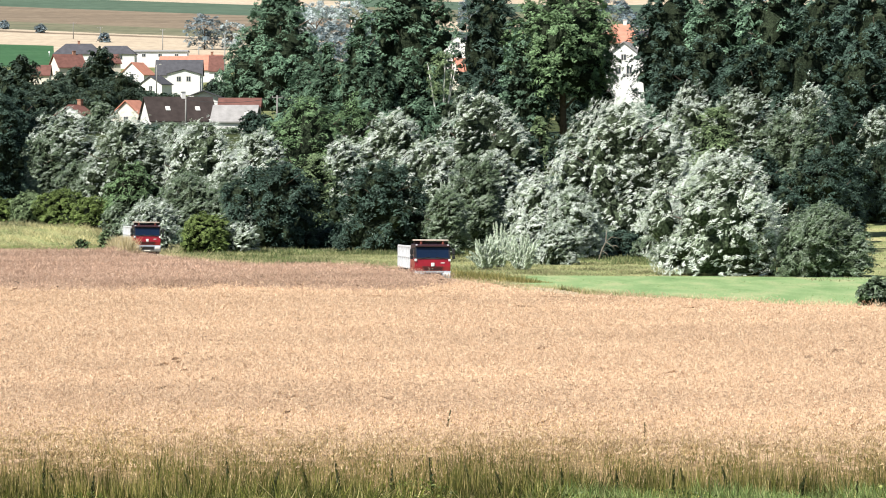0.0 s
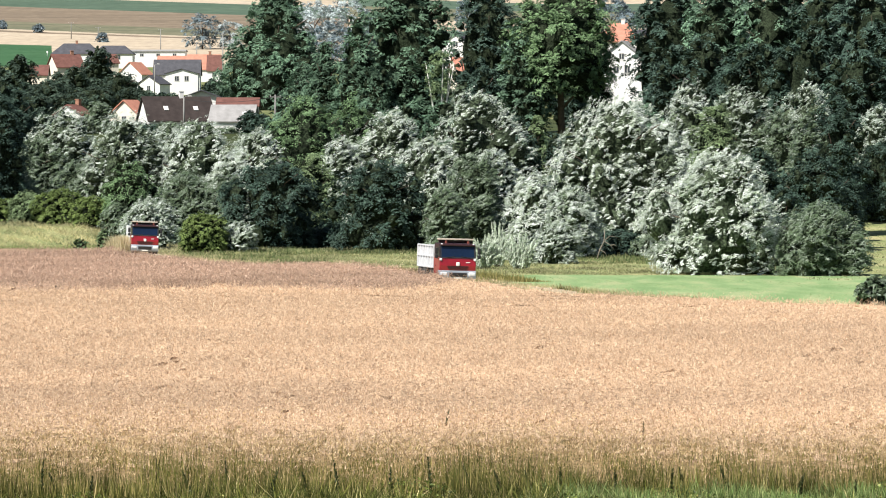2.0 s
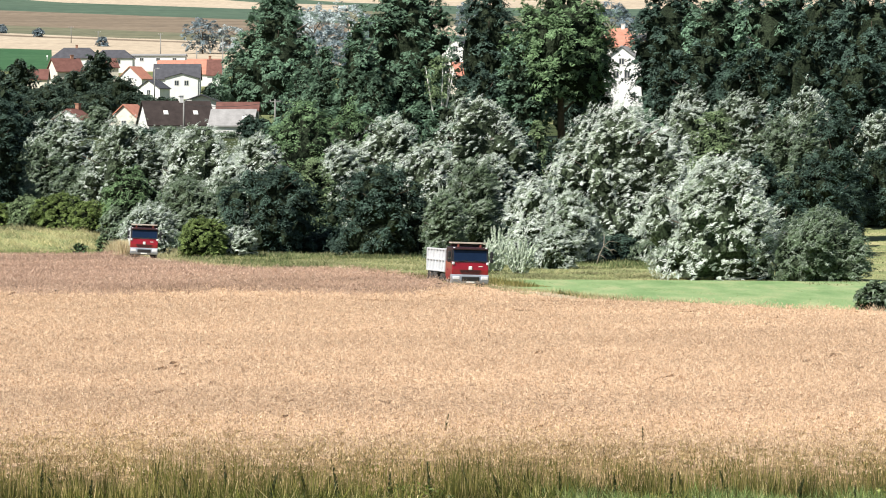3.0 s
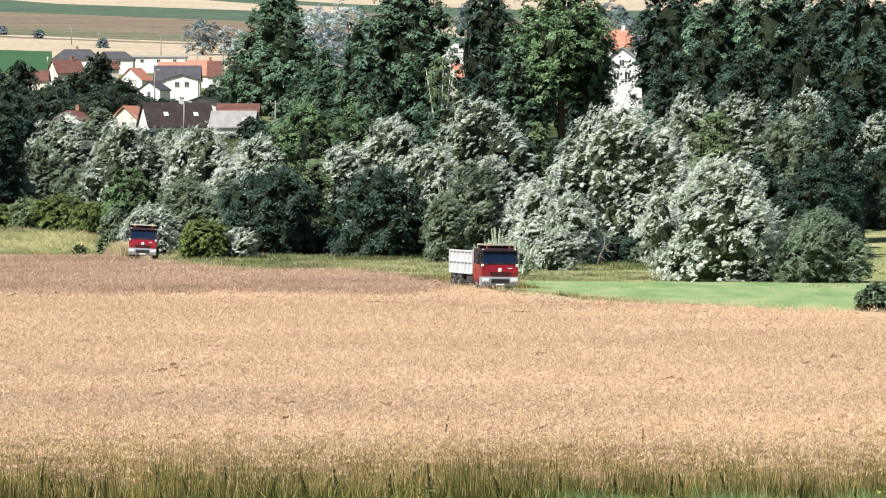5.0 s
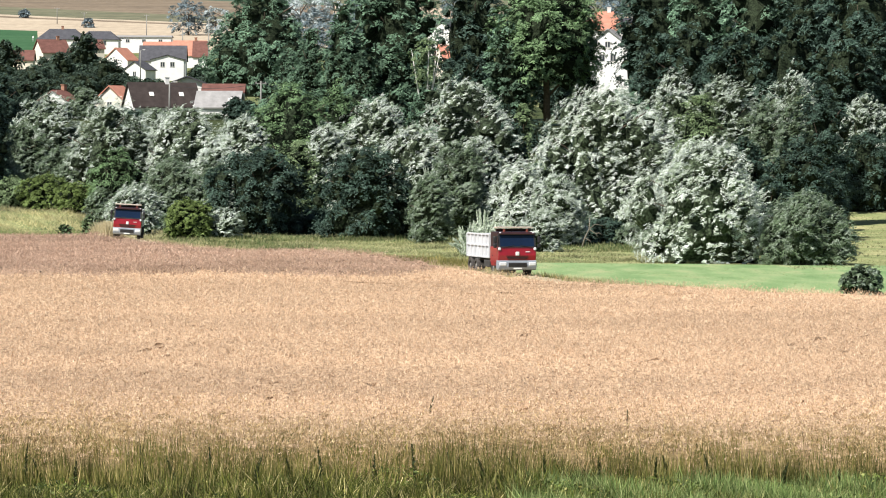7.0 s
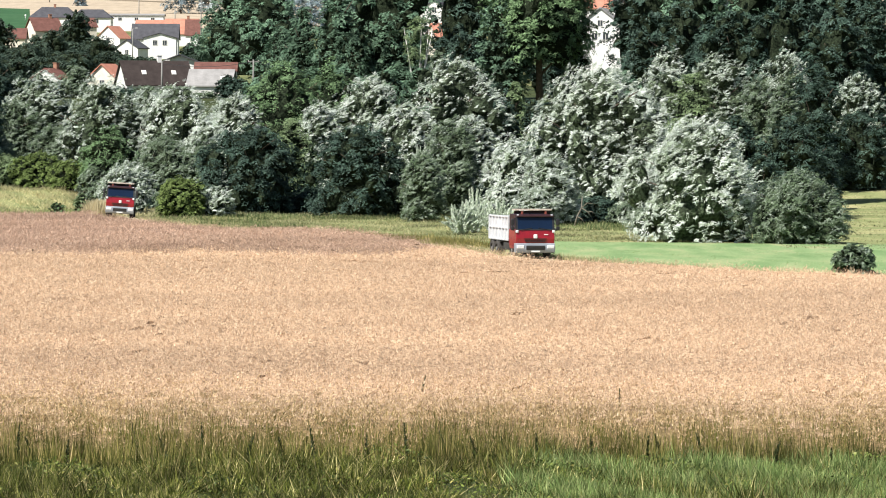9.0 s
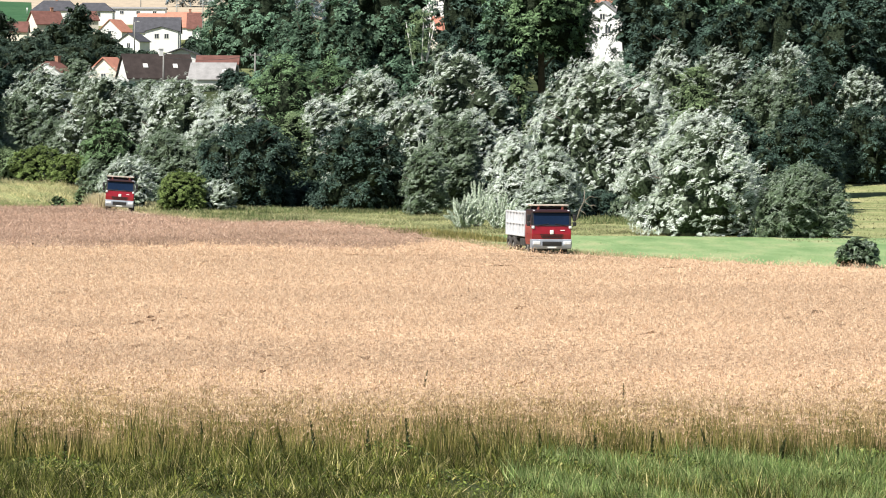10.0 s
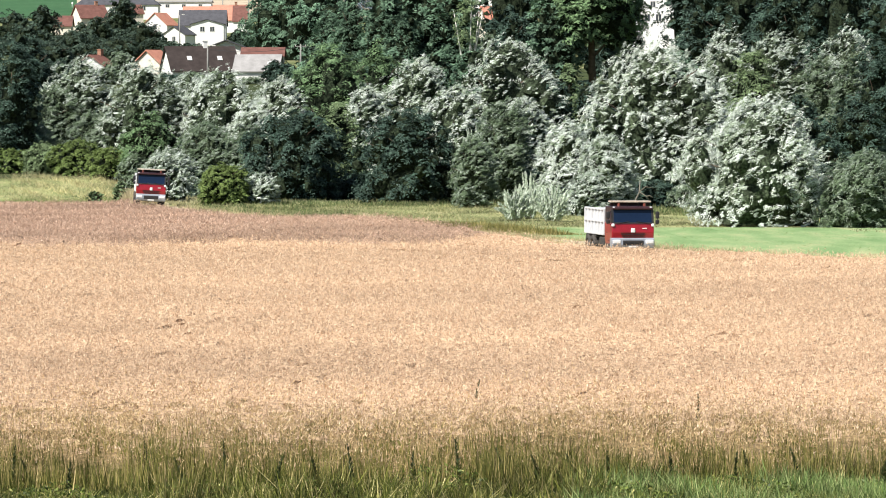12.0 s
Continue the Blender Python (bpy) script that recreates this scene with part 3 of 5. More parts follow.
    h = (0.25 + 0.4 * rng.random(n)) * (0.2 + np.sin(x * 0.8 + y * 0.3) ** 4)
    grass_patch("bank_straw", rng, x, y, h, 0.02 + 0.03 * rng.random(n), DRY, "tall straw grass on the bank by the track", 0.8)
    n = 16000
    y = 215 + 100 * rng.random(n)
    x = track_x(y) + 5.5 + 38 * rng.random(n)
    keep = y < 318 - 0.15 * np.maximum(0, x)
    x, y = x[keep], y[keep]
    h = (0.015 + 0.035 * rng.random(len(x))) * (0.5 + np.sin(x * 0.31 + y * 0.12) ** 2)
    grass_patch("meadow_sward", rng, x, y, h, 0.02 + 0.04 * rng.random(len(x)), SWARD, "short mown meadow grass", 2.0)
    # a heap of bleached grass and a green strip at the foot of the bank
    n = 9000
    y = 383.5 + 1.2 * rng.standard_normal(n)
    x = -29.4 + 0.75 * rng.standard_normal(n)
    h = (0.9 + 1.1 * rng.random(n)) * np.exp(-((x + 29.0) / 1.5) ** 2)
    grass_patch("straw_clump", rng, x, y, h, 0.03 + 0.05 * rng.random(n), STRAW, "tall bleached grass clump beside the track", 0.3)
    n = 9000
    y = 377 + 16 * rng.random(n)
    x = -32 - 16 * rng.random(n) ** 1.2
    h = (0.45 + 0.35 * rng.random(n)) * (0.7 + 0.5 * np.sin(x * 0.5 + y * 0.4) ** 2)
    grass_patch("strip_grass", rng, x, y, h, 0.02 + 0.03 * rng.random(n), FRESH, "green grass strip between crop and bank", 0.5)
    # green weeds standing in the front of the crop
    c = 800
    cx = (rng.random(c) * 2 - 1) * 16
    cy = 107.0 + 17 * rng.random(c) ** 2.0
    x = np.repeat(cx, 26) + 0.22 * rng.standard_normal(c * 26)
    y = np.repeat(cy, 26) + 0.3 * rng.standard_normal(c * 26)
    h = np.repeat(0.66 + 0.32 * rng.random(c), 26) * (0.55 + 0.5 * rng.random(c * 26))
    grass_patch("crop_weeds", rng, x, y, h, 0.006 + 0.014 * rng.random(c * 26) ** 2, WEED, "sparse olive weeds among the front of the crop", 0.14)
    # ragged streak of added dark stalks, standing for shade along the dull crop's front
    c = 130
    cx = -23 + 21 * rng.random(c)
    cy = dull_from(cx) + 2 + 9 * rng.random(c) ** 1.4 + 1.5 * np.sin(cx * 0.5)
    x = np.repeat(cx, 60) + 0.75 * rng.standard_normal(c * 60)
    y = np.repeat(cy, 60) + 0.5 * rng.standard_normal(c * 60)
    h = np.repeat(0.84 + 0.26 * rng.random(c), 60) * (0.75 + 0.35 * rng.random(c * 60))
    grass_patch("shade_streak_stalks", rng, x, y, h, 0.012 + 0.02 * rng.random(c * 60), STALK, "ragged streak of dark brown stalks standing for shade in the crop", 0.2)
    # bleached grass along the crop's side of the track
    n = 6000
    y = 262 + 24 * rng.random(n)
    x = track_x(y) - 1.6 - 1.7 * rng.random(n) ** 0.8
    h = (0.3 + 0.32 * rng.random(n)) * (0.5 + 0.6 * np.sin(x * 0.8 + y * 0.45) ** 2)
    grass_patch("bleached_grass", rng, x, y, h, 0.016 + 0.025 * rng.random(n), STRAW, "bleached grass along the crop's side of the track", 0.5)
    # straw-coloured fringe between the crop and the meadow
    n = 15000
    y = 224 + 56 * rng.random(n)
    x = crop_edge(y) + 0.1 + 3.4 * rng.random(n) ** 1.6
    h = (0.2 + 0.45 * rng.random(n)) * (0.25 + 0.9 * np.sin(x * 0.6 + y * 0.33) ** 2)
    keep = np.abs(x - track_x(y)) > 1.5
    x, y, h = x[keep], y[keep], h[keep]
    grass_patch("fringe_grass", rng, x, y, h, 0.014 + 0.024 * rng.random(len(x)), DRY, "straw-coloured grass fringe between crop and meadow", 0.4)
    # weeds and seedlings at the foot of the trees
    c = 600
    cy = np.concatenate([348 + 24 * rng.random(c // 3), 384 + 12 * rng.random(c // 3), 310 + 80 * rng.random(c // 3)])
    cx = np.concatenate([3 + 24 * rng.random(c // 3), -24 + 28 * rng.random(c // 3), track_x(cy[-(c // 3):]) + 4 + 9 * rng.random(c // 3)])
    x = np.repeat(cx, 60) + 0.5 * rng.standard_normal(c * 60)
    y = np.repeat(cy, 60) + 0.5 * rng.standard_normal(c * 60)
    h = np.repeat(0.12 + 0.4 * rng.random(c) ** 2, 60) * (0.3 + 0.9 * rng.random(c * 60))
    grass_patch("undergrowth", rng, x, y, h, 0.025 + 0.04 * rng.random(c * 60), UNDER, "green weeds at the foot of the trees", 0.35)
    # dark tufts where the meadow meets the crop
    c = 15
    ty = np.concatenate([[258.0, 259.5], 222 + 45 * rng.random(c)])
    tx = np.concatenate([[15.0, 14.2], track_x(ty[2:]) + 2.0 + 3.5 * rng.random(c)])
    y = np.repeat(ty, 160) + 0.6 * rng.standard_normal((c + 2) * 160)
    x = np.repeat(tx, 160) + 0.6 * rng.standard_normal((c + 2) * 160)
    h = 0.12 + 0.3 * rng.random(len(x))
    grass_patch("grass_tufts", rng, x, y, h, 0.012 + 0.02 * rng.random(len(x)), WEED, "dark tufts of coarse grass at the meadow's edge", 0.4)
    # grass on the slope beyond the willows
    n = 22000
    y = 300 + 190 * rng.random(n)
    x = 26 + 40 * rng.random(n) + (y - 300) * 0.03
    h = (0.08 + 0.15 * rng.random(n)) * (0.4 + np.sin(x * 0.37 + y * 0.16) ** 2)
    grass_patch("slope_grass", rng, x, y, h, 0.02 + 0.03 * rng.random(n), RANK, "rough green and tawny grass on the slope", 1.2)
    # dry tall grass along the track
    n = 46000
    y = 205 + 330 * rng.random(n) ** 1.2
    off = np.where(rng.random(n) < 0.8, 1.6 + 5.5 * rng.random(n) ** 1.4, -1.5 - 1.7 * rng.random(n) * np.interp(y, [250, 270, 290, 350], [0.4, 1, 0.6, 0.5]))
    x = track_x(y) + off
    h = (0.14 + 0.26 * rng.random(n)) * (0.6 + 0.8 * np.sin(y * 0.35 + x * 0.5) ** 2)
    grass_patch("dry_grass", rng, x, y, h, 0.014 + 0.024 * rng.random(n), DRY, "tall dry straw-coloured grass beside the track", 0.5)
    n = 52000
    y = 292 + 110 * rng.random(n)
    x = track_x(y) + 4 + 30 * rng.random(n) ** 1.3
    keep = (y > 318 - 0.15 * np.maximum(0, x)) & (x < 50)
    x, y = x[keep], y[keep]
    h = (0.10 + 0.17 * rng.random(len(x))) * (0.5 + np.sin(x * 0.4 + y * 0.17) ** 2)
    grass_patch("rank_grass", rng, x, y, h, 0.016 + 0.026 * rng.random(len(x)), RANK, "rank olive grass and weeds before the trees", 1.1)


build_grass()


# ---- trees and bushes ----
def crown_mesh(name, rng, rx, ry, z0, z1, mat, leaf, count, clump, shape, droop=0.0, slim=0.45, lean=0.0, core=True, wind=0.3, skin=0.0, plume=False):
    """A crown of leaf sprays: blown shoots or flat fans on a few large lobes, lobes over a dome, egg or cone from z0 to z1."""
    hh = z1 - z0
    ph = rng.random(3) * 6.283

    def outline(t, a):
        if shape == "dome":
            r = np.where(t > 0.4, np.sqrt(np.clip(1 - ((t - 0.4) / 0.6) ** 2, 0, 1)), 0.84 + 0.16 * t / 0.4)
        elif shape == "cone":
            r = np.where(t > 0.3, 0.14 + 0.86 * (1 - ((t - 0.3) / 0.7) ** 1.25), 0.7 + 0.3 * t / 0.3)
        else:
            r = np.where(t > 0.55, np.sqrt(np.clip(1 - ((t - 0.55) / 0.45) ** 2, 0, 1)), 0.62 + 0.38 * np.sin(t / 0.55 * 1.571))
        return r * (0.92 + 0.13 * np.sin(2 * a + ph[0] + 3 * t) + 0.12 * np.sin(3 * a + ph[1] - 5 * t))

    # lobes
    size = 0.33 * min(rx, hh * 0.6)
    nl = int(np.clip(1.25 * 6.283 * rx * hh * 0.85 / (size * size * 4.0), 9, 34))
    t = (np.arange(nl) + rng.random(nl)) / nl
    t = 0.06 + 0.92 * t ** 0.9
    a = 2.399963 * np.arange(nl) + 0.9 * rng.random(nl)
    ls = size * (0.55 + 0.9 * rng.random(nl)) * (1.1 - 0.35 * t)
    r = outline(t, a)
    lc = np.stack([np.cos(a) * np.maximum(r * rx - ls * 0.85, 0), np.sin(a) * np.maximum(r * ry - ls * 0.85, 0), z0 + t * hh - ls * 0.8 * t], -1)
    lc[:, 0] += lean * (lc[:, 2] - z0)
    # sprays over the outer and upper sides of the lobes, and a share of them over the whole outline
    per = 20 if plume else 26
    ns = max(12, count // per)
    out = unit(np.stack([np.cos(a), np.sin(a), 0.25 + 0.8 * t], -1))
    on = rng.choice(nl, ns, p=ls ** 2 / (ls ** 2).sum())
    n = unit(out[on] * 0.7 + np.array([0, 0, 0.2]) + rng.standard_normal((ns, 3)) * 0.6)
    q = lc[on] + n * ls[on][:, None] * (0.72 + 0.3 * rng.random((ns, 1))) * np.array([1.0, 1.0, 0.88])
    outer = int(ns * skin)
    if outer:
        t2 = rng.random(outer) ** 0.85
        a2 = rng.random(outer) * 6.283
        lump = np.sin(5 * a2 + 9 * t2 + ph[2]) * np.sin(11 * t2 - 3 * a2) + 0.6 * np.sin(9 * a2 - 14 * t2 + ph[0])
        r2 = outline(t2, a2) * (0.88 + 0.11 * lump + 0.04 * rng.standard_normal(outer))
        q[:outer] = np.stack([np.cos(a2) * r2 * rx, np.sin(a2) * r2 * ry, z0 + t2 * hh * (0.93 + 0.06 * lump + 0.03 * rng.standard_normal(outer))], -1)
        q[:outer, 0] += lean * (q[:outer, 2] - z0)
        n[:outer] = unit(np.stack([np.cos(a2) * (1.05 - t2), np.sin(a2) * (1.05 - t2), 0.1 + 0.9 * t2], -1) + 0.3 * rng.standard_normal((outer, 3)))
    k = np.repeat(np.arange(ns), per)
    m = ns * per
    reach = clump * (0.55 + 0.6 * rng.random(ns))
    if plume:
        # long shoots blown one way, narrow leaves lying along them
        way = unit(n * 0.75 + wind * np.array([0.75, 0.1, 0.42 - droop]) + rng.standard_normal((ns, 3)) * 0.3)
        u = rng.random((m, 1))
        p = q[k] + way[k] * reach[k][:, None] * (u * 1.2 - 0.35) + rng.standard_normal((m, 3)) * 0.15 * reach[k][:, None] * (1.15 - 0.8 * u)
        p[:, 2] -= 0.16 * reach[k] * u[:, 0] ** 2
        face = unit(n[k] * 0.7 + rng.standard_normal((m, 3)) * 0.26 + np.array([-0.2, -0.25, 0.5]))
        along = way[k] + rng.standard_normal((m, 3)) * 0.4
    else:
        # flat fans of leaves, tipped outward, that sag towards the rim
        fan = unit(n * 0.6 + np.array([0, 0, 0.7]) + rng.standard_normal((ns, 3)) * 0.28)
        e1 = unit(np.cross(fan, rng.standard_normal((ns, 3))))
        e2 = np.cross(fan, e1)
        u = np.sqrt(rng.random((m, 1)))
        th = rng.random((m, 1)) * 6.283
        rim = (e1[k] * np.cos(th) + e2[k] * np.sin(th))
        p = q[k] + rim * u * reach[k][:, None] * 0.72 + fan[k] * 0.08 * rng.standard_normal((m, 1)) * reach[k][:, None]
        p[:, 2] -= 0.34 * reach[k] * u[:, 0] ** 2
        face = unit(fan[k] + rim * u * 0.4 + rng.standard_normal((m, 3)) * 0.27)
        along = rim + rng.standard_normal((m, 3)) * 0.6
    ok = p[:, 2] > 0.05
    p, face, along = p[ok], face[ok], along[ok]
    m = len(p)
    along = unit(along - face * (along * face).sum(-1, keepdims=True))
    side = np.cross(face, along)
    L = leaf * (0.55 + 0.8 * rng.random((m, 1)))
    W = L * slim * (0.75 + 0.5 * rng.random((m, 1)))
    V = np.zeros((0, 4, 3))
    small = np.stack([p - along * L - side * W, p - along * L + side * W, p + along * L], 1)
    tris = np.zeros((0, 3, 3))
    # a dark core whose painted shade fills the gaps in the crown
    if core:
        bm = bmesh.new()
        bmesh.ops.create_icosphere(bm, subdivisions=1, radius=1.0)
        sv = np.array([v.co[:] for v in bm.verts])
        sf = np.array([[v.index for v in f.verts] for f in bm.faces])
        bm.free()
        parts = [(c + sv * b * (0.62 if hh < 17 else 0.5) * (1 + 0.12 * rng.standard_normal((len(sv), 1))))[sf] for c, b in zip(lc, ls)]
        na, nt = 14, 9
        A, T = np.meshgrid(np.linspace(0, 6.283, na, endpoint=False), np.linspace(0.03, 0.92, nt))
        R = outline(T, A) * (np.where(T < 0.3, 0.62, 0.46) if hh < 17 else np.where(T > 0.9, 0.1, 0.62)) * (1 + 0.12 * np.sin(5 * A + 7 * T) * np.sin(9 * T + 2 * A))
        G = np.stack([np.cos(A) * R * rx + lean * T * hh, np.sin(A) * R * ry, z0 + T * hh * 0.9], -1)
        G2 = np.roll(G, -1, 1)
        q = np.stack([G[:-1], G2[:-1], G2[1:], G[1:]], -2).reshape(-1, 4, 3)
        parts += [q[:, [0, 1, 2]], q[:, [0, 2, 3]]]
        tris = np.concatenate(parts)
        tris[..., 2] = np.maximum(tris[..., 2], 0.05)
    me = quads_mesh(name, V, np.concatenate([small, tris]))
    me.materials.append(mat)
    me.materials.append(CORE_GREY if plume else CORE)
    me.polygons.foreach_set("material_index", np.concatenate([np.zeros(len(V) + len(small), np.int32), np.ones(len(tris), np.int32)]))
    return me


def plant(kind, x, y, height, width, mat, label, category="tree", leaf=0.2, count=7000, clump=1.3, foot=0.02, bark=None,
          droop=0.2, shape="dome", slim=0.45, lean=0.0, wind=0.3, core=True, seed=0, group="", depth=1.0, skin=0.0, plume=False):
    """A tree or bush: tapered trunk with limbs, and a crown that starts at foot * height."""
    rng = np.random.default_rng(seed + 1000)
    z = float(land(x, y))
    top = empty(kind, pose(x, y, z - 0.05, 0, 0, 0), label, category, group)
    bm = bmesh.new()
    r = max(0.04, height * 0.02)
    zt = height * 0.62
    tube(bm, [(0, 0, 0), (0.04 * height * rng.standard_normal() * 0.3, 0, zt * 0.5), (0, 0.02 * height * rng.standard_normal(), zt)], [r * 1.25, r * 0.9, r * 0.35], 9)
    for i in range(6):
        a = 6.283 * (i + 0.6 * rng.random()) / 6
        s = zt * (0.3 + 0.11 * i)
        e = width * (0.28 + 0.14 * rng.random())
        zz = s + height * (0.14 + 0.16 * rng.random())
        tube(bm, [(0, 0, s), (math.cos(a) * e * 0.5, math.sin(a) * e * 0.5 * depth, s * 0.35 + zz * 0.65), (math.cos(a) * e, math.sin(a) * e * depth, zz)],
             [r * 0.5, r * 0.32, r * 0.12], 6)
    part("trunk", bm, bark or BARK, top, smooth=True)
    crown = new("crown", crown_mesh("crown", rng, width / 2, width / 2 * depth, height * foot, height, mat, leaf, count, clump, shape, droop, slim, lean, core, wind, skin, plume))
    crown.parent = top
    return top


L_WILLOW = "tall willow with wind-turned silvery grey-green leaves"
L_GREY = "grey-green willow with dull leaves and a rounded crown"
L_GREEN = "broadleaf tree with a full mid-green crown"
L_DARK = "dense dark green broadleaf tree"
L_OLIVE = "tree with a light olive-green crown"
L_TALL = "old tall park tree with a heavy dark green crown"
L_LIME = "low rounded bush with yellow-green leaves"
L_SHRUB = "young silver willow shrub with upright pale shoots"

LOOKS = {"C": (TALL, "tall dark green park tree with a pointed crown", "park_tree", "tree"), "W": (WILLOW, L_WILLOW, "willow_tree", "tree"), "V": (WILLOW_MID, "willow with half-turned grey and silver leaves", "willow_tree", "tree"), "v": (GARDEN, "dark green garden tree in the village", "garden_tree", "tree"), "w": (WILLOW_GREY, L_GREY, "willow_tree", "tree"), "G": (GREEN, L_GREEN, "broadleaf_tree", "tree"),
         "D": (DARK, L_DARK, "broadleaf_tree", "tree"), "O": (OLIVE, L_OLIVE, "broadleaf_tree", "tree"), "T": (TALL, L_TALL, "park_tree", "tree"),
         "Y": (LIME, L_LIME, "bush", "bush"), "S": (SHRUB, L_SHRUB, "willow_shrub", "bush"), "B": (WILLOW_GREY, "dark grey-green bush at the meadow's edge", "bush", "bush"),
         "F": (FAR, "far blue-green hillside tree with haze painted into its leaf colour", "far_tree", "tree"), "f": (FAR_SILVER, "far pale silvery tree on the hillside", "far_tree", "tree"),
         "g": (GREEN, "dense green bush at the wood's edge", "bush", "bush"), "o": (OLIVE, "light green bush at the wood's edge", "bush", "bush")}
def shoot_shrub(x, y, h, w, seed):
    """A willow shrub: straight shoots fanning up from one stool, narrow leaves all along them."""
    rng = np.random.default_rng(seed + 500)
    top = empty("willow_shrub", pose(x, y, float(land(x, y)) - 0.05), L_SHRUB, "bush")
    n = 70
    a = rng.random(n) * 6.283
    tilt = 1.4 * rng.random(n) ** 0.7
    reach = (0.55 + 0.45 * rng.random(n))
    tip = np.stack([np.cos(a) * np.sin(tilt) * w * 0.52, np.sin(a) * np.sin(tilt) * w * 0.4, 0.1 + np.cos(tilt) ** 0.7 * h], -1) * reach[:, None]
    foot = np.stack([np.cos(a), np.sin(a), 0 * a], -1) * 0.12 * w * rng.random((n, 1))
    bm = bmesh.new()
    for f, e in zip(foot[:30], tip[:30]):
        tube(bm, [f, f * 0.5 + e * 0.5 + np.array([0, 0, 0.08 * h]), e], [0.025, 0.016, 0.006], 4)
    part("shoots", bm, BARK, top)
    per = 150
    u = (0.12 + 0.95 * rng.random((n * per, 1)))
    f, e = np.repeat(foot, per, 0), np.repeat(tip, per, 0)
    way = unit(e - f)
    p = f + (e - f) * u + np.array([0, 0, 0.3 * h]) * u * (1 - u) + rng.standard_normal((n * per, 3)) * 0.07 * (1.15 - u)
    along = unit(way + rng.standard_normal((n * per, 3)) * 0.45 + np.array([0.3, 0, 0.2]))
    side = unit(np.cross(along, way + rng.standard_normal((n * per, 3)) * 0.5 + np.array([-0.4, -0.9, 0.5])))
    L = 0.135 * (0.6 + 0.7 * rng.random((n * per, 1)))
    me = quads_mesh("crown", np.stack([p - along * L, p + side * L * 0.24, p + along * L, p - side * L * 0.24], 1)[p[:, 2] > 0.05])
    me.materials.append(SHRUB)
    crown = new("crown", me)
    crown.parent = top
    return top


def grow(x, y, h, w, k, foot=None):
    """One tree or bush at x, y, h metres high and w wide, of the look k."""
    mat, label, kind, cat = LOOKS[k]
    i = int(abs(x) * 37 + y * 11 + h * 53)
    if k == "S":
        shoot_shrub(x, y, h, w, i)
        return
    willow = k in "WVw"
    leaf = 0.115 if y < 360 else 0.13 if y < 560 else (0.30 if h > 20 else 0.24) if y < 1000 else 0.44
    leaf *= 0.72 if k in "Ygo" else 1.0
    slim = 0.26 if willow else 0.5
    n = int(min(40000 if y < 400 else 21000 if y < 560 else (30000 if h > 20 else 8000) if y < 1000 else 8000, max(1500, (1.2 if willow else 0.8 if h > 5 else 2.4) * 7.5 * w / 2 * h / (2 * leaf * leaf * slim))))
    clump = (0.62 if willow else 0.42 if k in "SYBgo" else 0.85 if y < 560 else 1.5 if y < 1000 else 2.2) * min(1.0, 0.4 + w / 10)
    shape = "cone" if k == "C" else "egg" if y > 560 else "dome"
    plant(kind, x, y, h, w, mat, label, cat, leaf, n, clump, foot if foot is not None else 0.0 if y < 560 else 0.06, droop=0.1 if willow else 0.0,
          shape=shape, slim=slim, wind=0.9 if willow else 0.2, lean=0.05 if willow else 0.0, seed=i, skin=0.5, plume=willow, core=k not in "Ff")


# along the meadow and the track
grow(20.5, 318, 9.6, 11.7, "W")
grow(28.0, 314, 5.5, 7.4, "w")
grow(26.1, 252, 1.9, 3.0, "B")
grow(15.5, 385, 14.8, 13.9, "W")
grow(20.0, 392, 12.2, 7.9, "W")
grow(8.1, 376, 7.7, 5.8, "W")
grow(11.3, 372, 6.4, 6.0, "V")
grow(3.4, 336, 2.8, 3.6, "S")
grow(6.3, 334, 3.0, 3.6, "S")
grow(4.6, 342, 3.6, 2.8, "S")
grow(9.4, 350, 3.5, 4.2, "V")
grow(2.7, 392, 9.4, 6.3, "w")
grow(0.1, 380, 6.4, 4.8, "w")
grow(-5.8, 395, 8.9, 10.3, "D")
grow(-16.2, 405, 8.7, 10.3, "D")
grow(-21.2, 412, 7.6, 4.4, "w")
grow(-22.1, 390, 3.9, 5.3, "Y")
grow(-18.9, 392, 3.0, 3.4, "V")
grow(-28.0, 402, 4.9, 5.9, "V")
grow(-30.9, 410, 3.1, 3.3, "w")
grow(-43.0, 440, 3.3, 5.6, "o")
grow(-39.4, 436, 3.8, 5.8, "Y")
grow(-35.8, 432, 3.3, 4.9, "Y")
grow(-46.4, 442, 2.6, 4.8, "Y")
grow(-33.0, 425, 3.5, 3.4, "w")
grow(-48.6, 445, 2.0, 4.8, "g")
grow(-50.5, 490, 14.0, 9.2, "D")
grow(-46.9, 447, 13.7, 6.6, "D")
grow(-31.9, 372, 1.9, 1.4, "g")
grow(-31.3, 392, 2.2, 1.8, "o")
# the belt by the stream
grow(-43.2, 475, 10.9, 9.6, "V")
grow(-34.2, 450, 11.7, 11.0, "V")
grow(-30.0, 457, 11.6, 9.0, "V")
grow(-25.8, 445, 12.3, 11.2, "W")
grow(-44.6, 460, 8.2, 7.4, "w")
grow(-31.5, 428, 8.1, 6.3, "G")
grow(-25.8, 420, 7.6, 7.3, "w")
grow(-21.5, 455, 10.6, 6.2, "V")
grow(-38.9, 450, 6.0, 6.6, "w")
grow(-46.1, 450, 5.7, 6.6, "w")
grow(-14.9, 465, 14.5, 11.8, "G")
grow(-10.0, 470, 14.0, 6.9, "G")
grow(-19.0, 430, 11.9, 6.3, "W")
grow(-12.6, 418, 9.5, 5.6, "O")
grow(-21.9, 425, 9.3, 6.3, "W")
